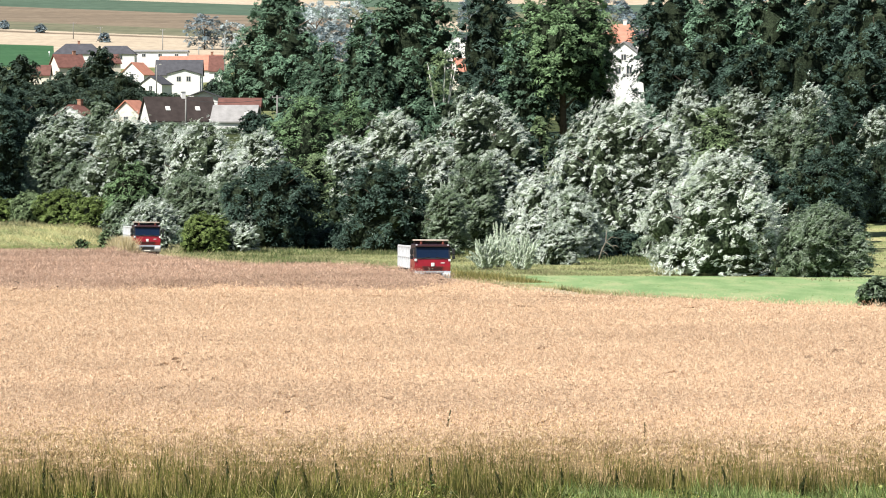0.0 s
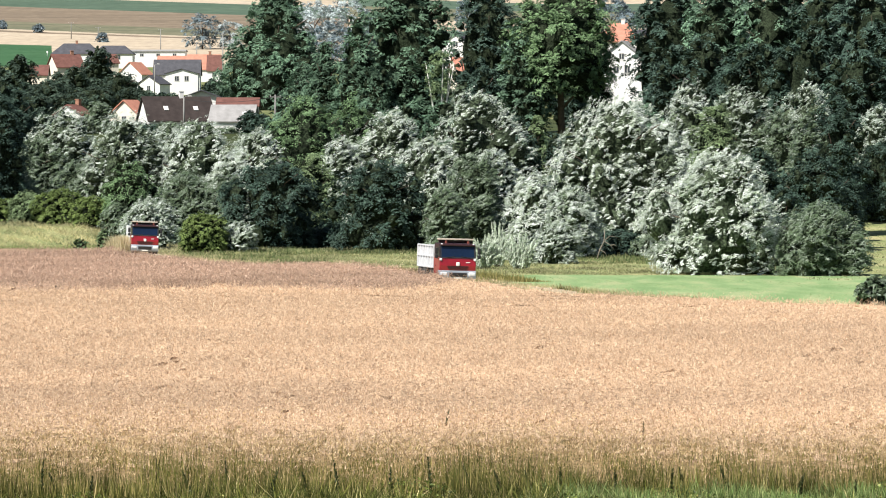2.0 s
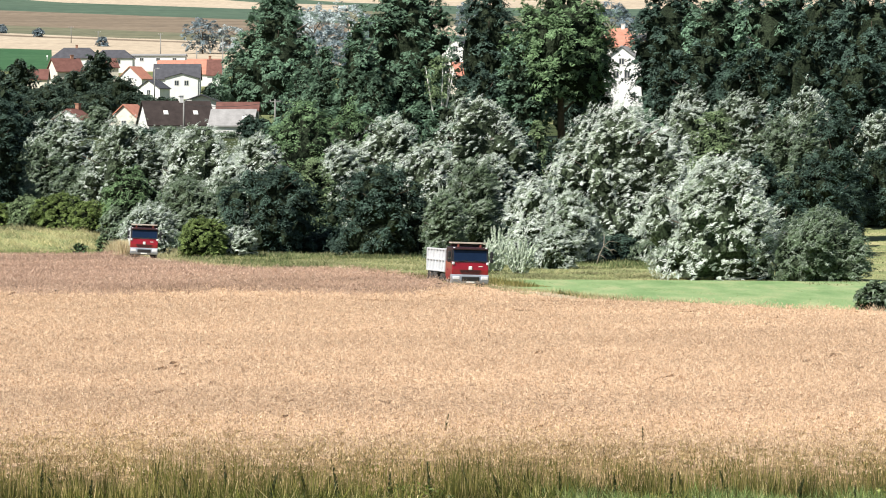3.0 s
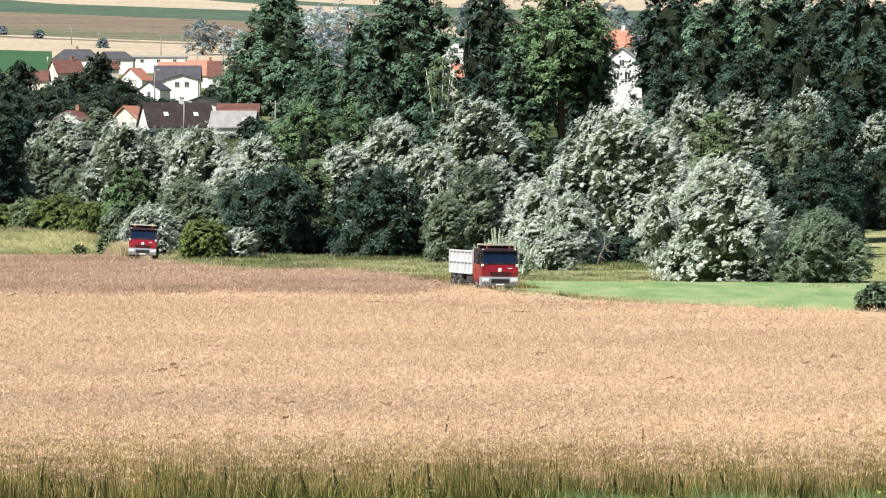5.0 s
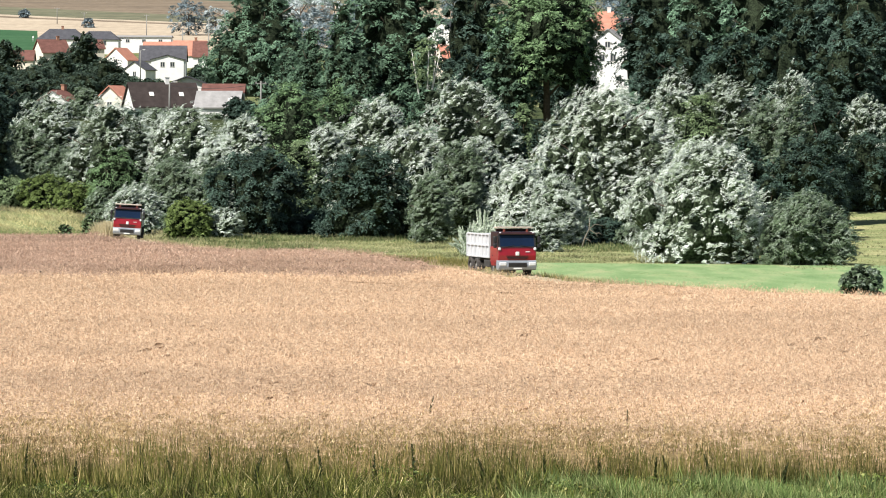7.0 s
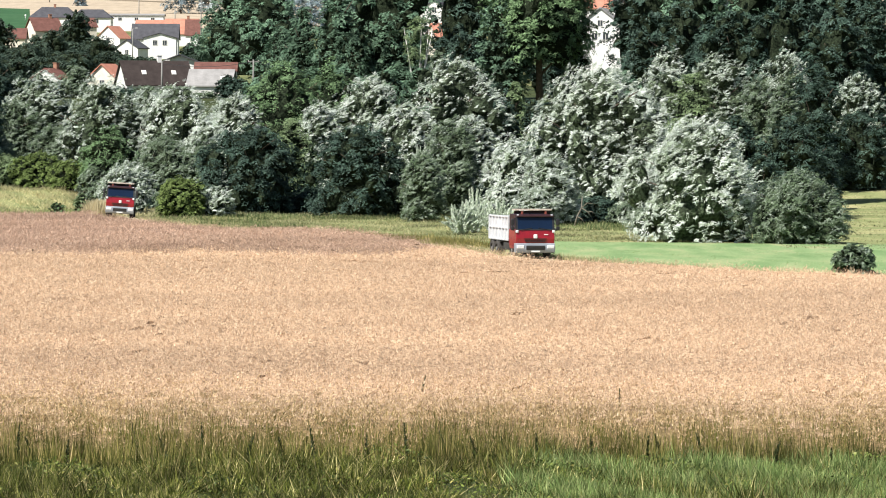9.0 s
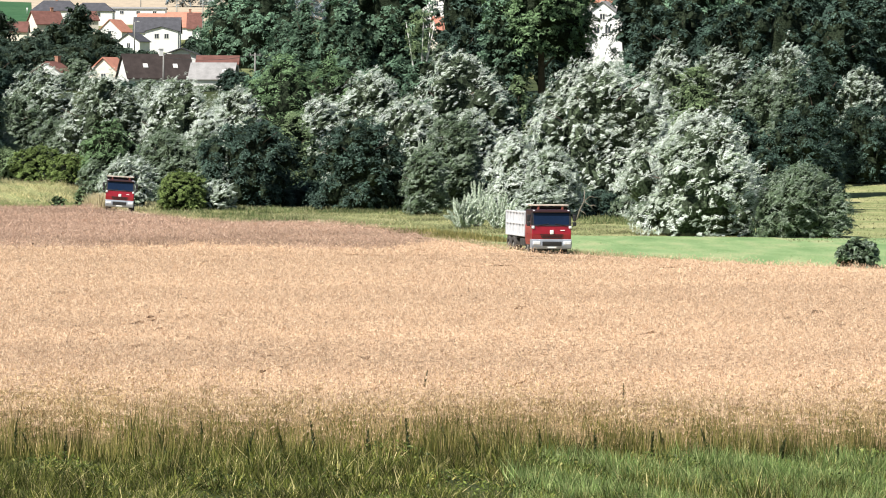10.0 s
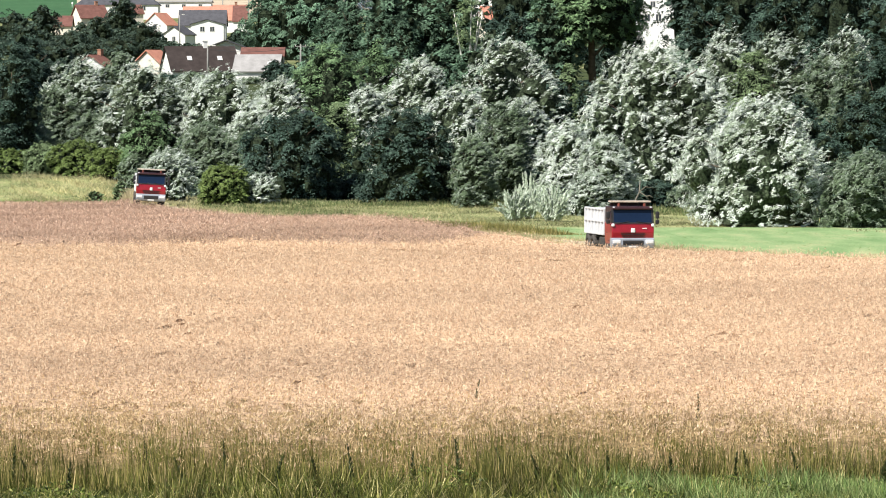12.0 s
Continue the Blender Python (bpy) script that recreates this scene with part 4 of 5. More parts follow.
grow(-10.9, 440, 10.8, 6.5, "W")
grow(-6.0, 452, 13.5, 10.4, "W")
grow(3.3, 462, 15.3, 13.6, "W")
grow(-1.7, 430, 11.0, 8.6, "W")
grow(0.6, 400, 7.4, 2.7, "S")
grow(4.8, 418, 9.6, 5.6, "W")
# dark trees at x 9.2 and 13.0 are put in for a shaded gap
grow(9.2, 470, 10.4, 5.0, "D")
grow(12.8, 560, 9.3, 2.7, "O")
grow(13.0, 430, 8.6, 5.2, "D")
grow(25.7, 450, 15.9, 9.0, "W")
grow(31.5, 455, 15.5, 9.8, "V")
grow(26.4, 410, 14.2, 6.3, "O")
grow(38.8, 455, 15.7, 9.1, "V")
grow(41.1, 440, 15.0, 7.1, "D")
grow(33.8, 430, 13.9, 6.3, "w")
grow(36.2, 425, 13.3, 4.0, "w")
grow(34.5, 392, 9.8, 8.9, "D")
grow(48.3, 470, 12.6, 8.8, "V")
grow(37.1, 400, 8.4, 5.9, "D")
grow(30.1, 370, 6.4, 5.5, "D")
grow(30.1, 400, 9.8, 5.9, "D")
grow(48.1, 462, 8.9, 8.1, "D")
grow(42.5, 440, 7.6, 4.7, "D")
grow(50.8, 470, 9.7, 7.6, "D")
# undergrowth of the belt
grow(13.6, 380, 2.8, 4.6, "w")
grow(16.0, 378, 2.6, 4.6, "D")
grow(18.0, 372, 2.0, 3.0, "w")
grow(11.5, 380, 2.8, 4.1, "D")
grow(8.9, 378, 2.3, 3.5, "w")
grow(18.7, 352, 2.0, 2.4, "w")
grow(-24.1, 415, 2.0, 5.0, "w")
grow(-14.6, 412, 2.3, 5.0, "D")
grow(-10.7, 410, 2.7, 4.4, "D")
grow(-2.1, 402, 2.2, 4.3, "w")
grow(-7.8, 405, 2.2, 6.0, "D")
grow(14.6, 395, 3.2, 5.8, "D")
grow(17.7, 392, 2.5, 4.7, "w")
grow(6.2, 398, 3.1, 5.9, "D")
grow(-18.1, 410, 2.4, 4.4, "D")
grow(-26.7, 420, 2.8, 5.1, "D")
# old trees behind
grow(-34.2, 880, 30.6, 27.5, "C")
grow(-42.7, 900, 16.9, 9.7, "C")
grow(-26.2, 800, 13.0, 8.6, "C")
grow(-14.6, 735, 22.5, 11.8, "C")
grow(-20.4, 745, 17.5, 9.0, "C")
grow(-5.9, 745, 30.4, 20.0, "T")
grow(-11.0, 730, 13.7, 6.9, "T")
grow(-2.9, 740, 18.5, 8.9, "T")
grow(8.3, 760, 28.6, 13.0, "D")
grow(15.2, 725, 21.5, 10.7, "T")
grow(20.7, 725, 27.6, 22.0, "G", 0.27)
grow(27.2, 735, 17.8, 5.9, "T")
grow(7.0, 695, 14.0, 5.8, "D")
# right-hand wood, mostly in the darker leaf colour to lower its tone
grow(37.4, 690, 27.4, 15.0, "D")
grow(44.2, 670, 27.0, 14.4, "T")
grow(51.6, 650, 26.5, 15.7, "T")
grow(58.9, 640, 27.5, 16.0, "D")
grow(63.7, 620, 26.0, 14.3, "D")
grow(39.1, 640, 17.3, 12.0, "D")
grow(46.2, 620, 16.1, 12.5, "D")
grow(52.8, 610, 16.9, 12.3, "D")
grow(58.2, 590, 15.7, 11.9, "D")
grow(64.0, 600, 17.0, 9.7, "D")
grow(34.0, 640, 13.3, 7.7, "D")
# below the old trees; most are dark fill standing for the shade there
grow(-21.2, 600, 9.5, 7.6, "T")
grow(-16.5, 590, 10.3, 7.5, "T")
grow(-11.0, 610, 9.7, 7.8, "T")
grow(-5.1, 600, 9.8, 7.6, "T")
grow(0.5, 610, 10.1, 7.8, "T")
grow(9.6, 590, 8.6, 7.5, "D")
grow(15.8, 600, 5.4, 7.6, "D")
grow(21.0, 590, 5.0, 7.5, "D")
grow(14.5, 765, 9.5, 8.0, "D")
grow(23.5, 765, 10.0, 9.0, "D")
grow(27.8, 600, 9.2, 7.6, "T")
grow(2.6, 690, 10.3, 3.3, "w")
grow(4.1, 715, 12.6, 7.4, "D")
# in the village
grow(-114.7, 1150, 14.2, 10.0, "v")
grow(-95.9, 1180, 16.2, 9.5, "v")
grow(-90.7, 1050, 11.5, 11.3, "v")
grow(-91.2, 980, 8.5, 13.1, "v")
grow(-74.8, 980, 10.7, 11.8, "v")
grow(-91.6, 900, 7.9, 10.9, "v")
grow(-76.6, 930, 7.7, 13.7, "v")
grow(-68.6, 940, 7.6, 7.6, "v")
grow(-85.4, 880, 6.7, 10.6, "v")
grow(-63.7, 780, 5.8, 6.3, "w")
grow(-34.5, 760, 4.7, 4.1, "D")
grow(-32.0, 760, 4.2, 4.1, "D")
grow(-57.4, 1100, 6.0, 5.9, "v")
grow(-80.1, 900, 6.1, 9.7, "v")
grow(-65.6, 772, 3.1, 7.2, "w")
grow(-59.8, 770, 2.6, 6.2, "w")
grow(-54.5, 768, 2.4, 6.2, "D")
grow(-49.8, 768, 2.3, 6.2, "w")
grow(-44.7, 768, 2.3, 6.2, "w")
grow(-39.5, 768, 1.3, 6.2, "w")
grow(-70.5, 780, 3.3, 6.3, "D")
grow(-77.6, 800, 3.8, 8.6, "v")
grow(-84.5, 820, 4.1, 8.8, "v")
grow(-74.6, 1150, 2.8, 7.7, "v")
grow(-66.9, 1150, 2.4, 7.7, "v")
grow(-81.9, 1170, 3.3, 6.3, "v")
grow(-70.4, 1300, 4.9, 5.2, "v")
grow(-106.2, 1150, 6.7, 9.3, "v")
grow(-102.9, 1230, 8.8, 8.2, "v")
grow(-107.0, 1190, 8.5, 11.0, "v")
grow(-124.0, 1160, 12.0, 12.5, "v")
grow(-118.0, 1100, 9.5, 13.0, "v")
grow(-108.0, 1050, 10.0, 11.5, "v")
grow(-129.0, 1250, 9.0, 12.5, "v")
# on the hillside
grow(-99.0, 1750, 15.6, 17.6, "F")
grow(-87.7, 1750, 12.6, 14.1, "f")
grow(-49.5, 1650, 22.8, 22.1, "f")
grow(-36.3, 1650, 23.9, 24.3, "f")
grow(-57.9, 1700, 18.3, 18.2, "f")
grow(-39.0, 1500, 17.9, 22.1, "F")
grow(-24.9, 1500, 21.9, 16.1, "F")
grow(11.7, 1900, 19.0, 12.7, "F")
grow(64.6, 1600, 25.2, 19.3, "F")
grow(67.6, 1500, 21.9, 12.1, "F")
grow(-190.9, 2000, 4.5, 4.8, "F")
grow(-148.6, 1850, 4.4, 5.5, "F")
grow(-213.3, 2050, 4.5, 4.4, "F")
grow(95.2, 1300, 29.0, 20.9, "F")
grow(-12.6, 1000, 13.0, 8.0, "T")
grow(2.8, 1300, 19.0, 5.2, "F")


def birch(x, y, h):
    """A thin birch with several white stems under a sparse crown."""
    rng = np.random.default_rng(77)
    z = float(land(x, y))
    top = empty("birch_tree", pose(x, y, z - 0.05), "sparse birch with several bare white stems", "tree")
    for dx, lean in ((-0.5, -1.9), (0.1, 0.4), (0.5, 1.3), (0.2, 2.2)):
        bm = bmesh.new()
        tube(bm, [(dx, 0, 0), (dx + lean * 0.35, 0.1, h * 0.4), (dx + lean, 0.2, h * 0.86)], [0.17, 0.13, 0.05], 7)
        part("stem", bm, BIRCH, top, smooth=True)
    crown = new("crown", crown_mesh("crown", rng, 3.0, 3.0, h * 0.5, h, OLIVE, 0.2, 3200, 1.0, "egg", 0.4, 0.35, 0.0, False))
    crown.parent = top


def bare_limb(x, y):
    """A fallen grey limb that forks, leaning out of the willow."""
    z = float(land(x, y))
    top = empty("bare_branch", pose(x, y, z - 0.03) @ Matrix.Scale(0.62, 4), "bleached bare forked branch leaning from the willow", "branch")
    bm = bmesh.new()
    tube(bm, [(-0.9, 0, 0), (-0.5, 0.1, 1.4), (0.1, 0.2, 2.6), (0.2, 0.3, 4.2)], [0.12, 0.11, 0.09, 0.05], 7)
    part("limb", bm, DEADWOOD, top, smooth=True)
    for pts in (((0.1, 0.2, 2.6), (1.0, 0.1, 2.0), (1.7, 0, 1.1)), ((0.1, 0.2, 2.6), (0.9, 0.2, 3.3), (2.0, 0.2, 3.1)), ((-0.5, 0.1, 1.4), (0.2, 0, 1.0), (0.6, 0, 0.3)), ((1.0, 0.1, 2.0), (1.5, 0.1, 2.1), (1.9, 0.1, 1.8))):
        bm = bmesh.new()
        tube(bm, pts, [0.07, 0.05, 0.025], 6)
        part("fork", bm, DEADWOOD, top, smooth=True)


def dock(x, y, h, seed):
    """A tall dock or mugwort spike: a stem, ringed with narrow leaves and dark seed heads."""
    rng = np.random.default_rng(seed)
    top = empty("tall_weed", pose(x, y, float(land(x, y)) - 0.02, 0, 0, 360 * rng.random()), "tall dark weed spike rising above the verge", "weed", "weed spikes on the verge")
    bend = 0.12 * h * rng.standard_normal(2)
    bm = bmesh.new()
    tube(bm, [(0, 0, 0), (bend[0] * 0.3, bend[1] * 0.3, h * 0.5), (bend[0], bend[1], h)], [0.016, 0.013, 0.006], 5)
    part("stem", bm, DOCK, top)
    n = 90
    t = 0.12 + 0.88 * rng.random(n) ** 0.8
    a = rng.random(n) * 6.283
    r = 0.02 + 0.06 * (1 - t) ** 0.7
    p = np.stack([bend[0] * t * t + np.cos(a) * r * 0.5, bend[1] * t * t + np.sin(a) * r * 0.5, t * h], -1)
    along = unit(np.stack([np.cos(a), np.sin(a), 0.5 + t * 1.6], -1))
    side = unit(np.cross(along, rng.standard_normal((n, 3))))
    L = (0.025 + 0.06 * (1 - t) * (0.6 + 0.8 * rng.random(n)))[:, None]
    me = quads_mesh("leaves", np.stack([p - along * L, p + side * L * 0.35, p + along * L, p - side * L * 0.35], 1))
    me.materials.append(DOCK)
    new("leaves", me).parent = top


birch(-0.2, 705, 16.0)
bare_limb(14.0, 364)
dock(0.1, 130, 1.0, 91)
dock(5.9, 123, 1.0, 92)
wr = random.Random(4)
for i in range(26):
    u = wr.random()
    wx = -13 + 26 * (i + 0.8 * u) / 26
    dock(wx, 106 + 2.5 * wr.random(), (0.8 if wx < 8 else 0.55) * (0.75 + 0.6 * wr.random()), i)


# ---- the village ----
def house(name, x, y, length, depth, eaves, ridge, wall, roof, label, turn=0.0, hip=0.0, chimney=None, windows=(), gable_windows=(), skylights=(), overhang=0.4):
    """A house whose ridge runs along local x; eaves and ridge are heights above the sea of the valley floor."""
    g = float(land(x, y)) - 0.6
    top = empty(name, pose(x, y, g, 0, 0, turn), label, "house", "village houses")
    e, r = eaves - g, ridge - g
    a, b = length / 2, depth / 2
    bm = bmesh.new()
    hx = hip * a
    if hip == 0:
        prism(bm, [(-b, 0), (b, 0), (b, e), (0, r - 0.1), (-b, e)], -a, a)
    else:
        box(bm, (-a, -b, 0), (a, b, e))
    part("wall", bm, wall, top)
    bm = bmesh.new()
    o, t = overhang, 0.22
    s = (r - e) / b
    lo = e - o * s
    for sg in (-1, 1):
        q = [(-a - o, sg * (b + o), lo), (a + o, sg * (b + o), lo), (a + o - hx, 0, r), (-a - o + hx, 0, r)]
        va = [bm.verts.new(p) for p in q]
        vb = [bm.verts.new((p[0], p[1], p[2] + t)) for p in q]
        bm.faces.new(va)
        bm.faces.new(vb[::-1])
        for i in range(4):
            bm.faces.new((va[i], va[(i + 1) % 4], vb[(i + 1) % 4], vb[i]))
    if hip:
        for sg in (-1, 1):
            q = [(sg * (a + o), -b - o, lo), (sg * (a + o), b + o, lo), (sg * (a + o - hx), 0, r)]
            va = [bm.verts.new(p) for p in q]
            vb = [bm.verts.new((p[0], p[1], p[2] + t)) for p in q]
            bm.faces.new(va)
            bm.faces.new(vb[::-1])
            for i in range(3):
                bm.faces.new((va[i], va[(i + 1) % 3], vb[(i + 1) % 3], vb[i]))
    bmesh.ops.recalc_face_normals(bm, faces=bm.faces[:])
    rf = part("roof", bm, roof, top)
    if chimney is not None:
        cx, mat = chimney
        bm = bmesh.new()
        box(bm, (cx - 0.4, -0.4, r - 0.8), (cx + 0.4, 0.4, r + 1.1))
        box(bm, (cx - 0.5, -0.5, r + 1.1), (cx + 0.5, 0.5, r + 1.25))
        part("chimney", bm, mat, rf)
    for wx, wz, ww, wh in windows:
        window(top, (wx, -b, e + wz), ww, wh, 0)
    for sx, wy, wz, ww, wh in gable_windows:
        window(top, (sx * a, wy, e + wz), ww, wh, 90 * sx)
    for sx, f, w in skylights:
        bm = bmesh.new()
        box(bm, (-w / 2, -0.55, -0.04), (w / 2, 0.55, 0.12), 0.03)
        sk = part("skylight", bm, TRIM, rf, "pale-framed roof window")
        sk.matrix_basis = pose(sx, -b * f, e + (r - e) * (1 - f) + t + 0.05, math.degrees(math.atan(s)))
        bm = bmesh.new()
        box(bm, (-w / 2 + 0.1, -0.42, 0.122), (w / 2 - 0.1, 0.42, 0.14))
        part("pane", bm, PLATE, sk)
    return top


def window(parent, at, w, h, turn):
    bm = bmesh.new()
    f = 0.12
    for lo, hi in (((-w / 2 - f, -0.08, -h / 2 - f), (w / 2 + f, 0.02, -h / 2)), ((-w / 2 - f, -0.08, h / 2), (w / 2 + f, 0.02, h / 2 + f)),
                   ((-w / 2 - f, -0.08, -h / 2), (-w / 2, 0.02, h / 2)), ((w / 2, -0.08, -h / 2), (w / 2 + f, 0.02, h / 2)), ((-0.05, -0.06, -h / 2), (0.05, 0.02, h / 2))):
        box(bm, lo, hi)
    fr = part("window", bm, TRIM, parent)
    fr.matrix_basis = pose(*at, 0, 0, turn)
    bm = bmesh.new()
    box(bm, (-w / 2, -0.03, -h / 2), (w / 2, 0.0, h / 2))
    part("pane", bm, HOUSE_GLASS, fr)
    return fr


house("house", -50.3, 800, 12.7, 9, 15.8, 20.1, WHITE_WALL, BROWN_ROOF, "white house with a long dark brown roof and skylights", turn=18, chimney=(1.0, WHITE_WALL), skylights=((-2.6, 0.55, 0.9), (3.2, 0.55, 0.9)), windows=((-4, -1.4, 1.2, 1.3), (0, -1.4, 1.2, 1.3), (4, -1.4, 1.2, 1.3)), gable_windows=((-1, 0, -1.2, 1.1, 1.3),))
house("house", -59.7, 810, 4.3, 7, 16.8, 19.6, CREAM_WALL, ORANGE_ROOF, "small cream house with an orange tiled roof", turn=60, gable_windows=((-1, 0, -0.8, 1.0, 1.2),))
house("barn", -38.8, 790, 7.9, 10, 15.5, 18.4, WHITE_WALL, GREY_ROOF, "white barn with a broad weathered grey roof", turn=-4, skylights=((2.5, 0.6, 1.2),))
house("house", -40.9, 850, 8.0, 8, 19.0, 20.6, CREAM_WALL, RED_ROOF, "low house with a dull red roof")
house("shed", -50.9, 900, 8.4, 9, 21.2, 22.9, WHITE_WALL, SLATE, "white shed with a shallow dark gable roof", turn=90, overhang=0.8)
house("house", -83.1, 1330, 14.3, 9, 34.9, 39.4, WHITE_WALL, SLATE, "white house with a dark grey roof", windows=((4.5, -1.6, 1.3, 1.4), (-5.5, -1.6, 1.3, 1.4)))
house("house", -79.8, 1300, 5.9, 10, 34.5, 35.9, WHITE_WALL, SLATE, "white gabled wing with a dark grey clipped roof", turn=90, gable_windows=((-1, -1.5, -1.5, 1.2, 1.4), (-1, 1.5, -1.5, 1.2, 1.4)))
house("house", -98.6, 1360, 6.6, 9, 35.5, 39.3, WHITE_WALL, ORANGE_ROOF, "white house with an orange roof, gable to the valley", turn=62, gable_windows=((-1, 0, -0.5, 1.2, 1.4),))
house("house", -87.2, 1280, 5.5, 8, 31.0, 33.4, WHITE_WALL, SLATE, "small white house with a dark roof", turn=60, gable_windows=((-1, 0, -1.2, 1.1, 1.3),))
house("house", -79.8, 1420, 10.7, 10, 38.4, 43.2, WHITE_WALL, ORANGE_ROOF, "white house with a bright orange tiled roof", windows=((-3, -1.6, 1.3, 1.4), (3, -1.6, 1.3, 1.4)), chimney=(2, BRICK))
house("house", -75.1, 1400, 4.5, 9, 37.6, 42.5, WHITE_WALL, RED_ROOF, "white house with a dull red roof", windows=((0, -1.5, 1.2, 1.4),))
house("house", -91.2, 1450, 11.7, 8, 42.1, 43.5, WHITE_WALL, ORANGE_ROOF, "long low house with an orange roof")
house("house", -133.0, 1540, 17.3, 13, 46.5, 50.2, WHITE_WALL, SLATE, "large white house with a dark hipped roof", hip=0.5, windows=((-5, -1.5, 1.5, 1.4), (0, -1.5, 1.5, 1.4), (5, -1.5, 1.5, 1.4)), chimney=(0, BRICK))
house("house", -119.5, 1540, 14.5, 12, 46.5, 49.4, WHITE_WALL, SLATE, "white bungalow with a dark hipped roof", hip=0.5, windows=((2, -1.3, 1.5, 1.4),))
house("house", -111.3, 1250, 8.4, 9, 35.5, 39.2, CREAM_WALL, RED_ROOF, "house with a dull red tiled roof", turn=25, chimney=(2, BRICK))
house("house", -117.4, 1230, 5.6, 8, 32.8, 35.6, CREAM_WALL, RED_ROOF, "low house with a dull red roof")
house("house", -102.7, 1290, 6.2, 8, 37.6, 40.2, CREAM_WALL, RED_ROOF, "house with a weathered red roof", turn=20)
house("house", -69.8, 800, 3.2, 7, 16.7, 18.6, WHITE_WALL, RED_ROOF, "small white house with a red roof and chimney", turn=55, chimney=(1.5, BRICK), gable_windows=((-1, 0, -0.8, 1.0, 1.2),))
house("farm_building", -104.0, 1555, 19.8, 10, 47.7, 48.3, WHITE_WALL, GREY_ROOF, "long low whitewashed farm building", windows=((-6, -1.3, 1.2, 1.0), (0, -1.3, 1.2, 1.0), (6, -1.3, 1.2, 1.0)))
house("house", 5.1, 1150, 4.6, 9, 39.2, 42.2, WHITE_WALL, SLATE, "white house with a dark grey roof, gable to the valley", turn=62, gable_windows=((-1, 0, 0.3, 1.1, 1.3),))
house("house", 5.1, 1000, 4.6, 9, 29.1, 32.2, CREAM_WALL, ORANGE_ROOF, "house with an orange tiled roof among the trees", turn=15)
house("house", 39.1, 900, 5.3, 10, 29.5, 33.3, WHITE_WALL, GREY_ROOF, "tall white house with a steep gable", turn=75, gable_windows=((-1, 0, 0.6, 1.0, 1.2), (-1, -1.2, -2.2, 1.1, 1.4), (-1, 1.2, -2.2, 1.1, 1.4)),)
house("house", 42.1, 1000, 8.3, 12, 36.0, 40.2, WHITE_WALL, ORANGE_ROOF, "house with a large bright orange hipped roof", hip=0.6, chimney=(1, WHITE_WALL))
house("house", 50.1, 1050, 4.2, 8, 38.8, 40.2, WHITE_WALL, SLATE, "low house with a dark roof")


def pole(x, y, h, arm=1.0, lamp=False):
    z = float(land(x, y))
    top = empty("street_lamp" if lamp else "utility_pole", pose(x, y, z - 0.1), "slender grey street lamp with a short arm" if lamp else "grey concrete power pole with crossarm",
                "street lamp" if lamp else "utility pole", "poles in the village")
    bm = bmesh.new()
    tube(bm, [(0, 0, 0), (0, 0, h)], [0.22, 0.13], 8)
    part("post", bm, POLE, top, smooth=True)
    bm = bmesh.new()
    if lamp:
        tube(bm, [(0, 0, h - 0.1), (0.5, 0, h + 0.15), (arm, 0, h + 0.2)], [0.07, 0.06, 0.06], 6)
        part("arm", bm, POLE, top)
        bm = bmesh.new()
        box(bm, (arm - 0.1, -0.16, h + 0.1), (arm + 0.7, 0.16, h + 0.28), 0.05)
        part("lamp_head", bm, TRIM, top)
    else:
        box(bm, (-arm, -0.07, h - 0.5), (arm, 0.07, h - 0.34), 0.02)
        part("crossarm", bm, POLE, top)
        for dx in (-0.9, 0, 0.9):
            bm = bmesh.new()
            tube(bm, [(dx * arm, 0, h - 0.34), (dx * arm, 0, h - 0.1)], [0.05, 0.07], 6)
            part("insulator", bm, TRIM, top)
    return top


pole(-47.9, 785, 6.6, 0.8, True)
pole(-30.3, 770, 7.3, 1.0)
pole(-109.7, 1650, 11.3, 1.0)
pole(-67.3, 1300, 18.9, 1.0)
pole(-86.3, 1270, 9.5, 0.8, True)
pole(-166.6, 1900, 7.6, 1.2)
pole(-86.9, 1500, 10.8, 0.8, True)
pole(-154.4, 1900, 5.5, 1.2)


def marker_post(x, y, h):
    """A white stake with a small plate in the green field."""
    top = empty("marker_post", pose(x, y, float(land(x, y)) - 0.1), "white marker post with a small plate in the green field", "post")
    bm = bmesh.new()
    tube(bm, [(0, 0, 0), (0, 0, h)], [0.13, 0.1], 8)
    part("post", bm, PLATE, top, smooth=True)
    bm = bmesh.new()
    box(bm, (-0.3, -0.16, h - 0.75), (0.3, -0.11, h - 0.1), 0.015)
    part("plate", bm, PLATE, top)


marker_post(-155.0, 1660, 2.4)


def wire(a, b, sag):
    """A sagging power line between two points."""
    bm = bmesh.new()
    pts = []
    for i in range(13):
        u = i / 12
        p = Vector(a).lerp(Vector(b), u)
        p.z -= 4 * sag * u * (1 - u)
        pts.append(p)
    tube(bm, pts, [0.035] * 13, 5)
    tagged(part("power_line", bm, WIRE), "thin dark overhead power line", "power line", "wires in the village")


wire((-30.3, 770, 20.0), (-8.3, 740, 19.4), 1.2)
wire((-30.3, 770, 19.7), (-8.3, 740, 19.0), 1.2)
wire((-30.3, 770, 19.8), (-47.9, 785, 19.6), 0.8)
wire((-166.6, 1900, 68.8), (-109.7, 1650, 58.2), 3.0)


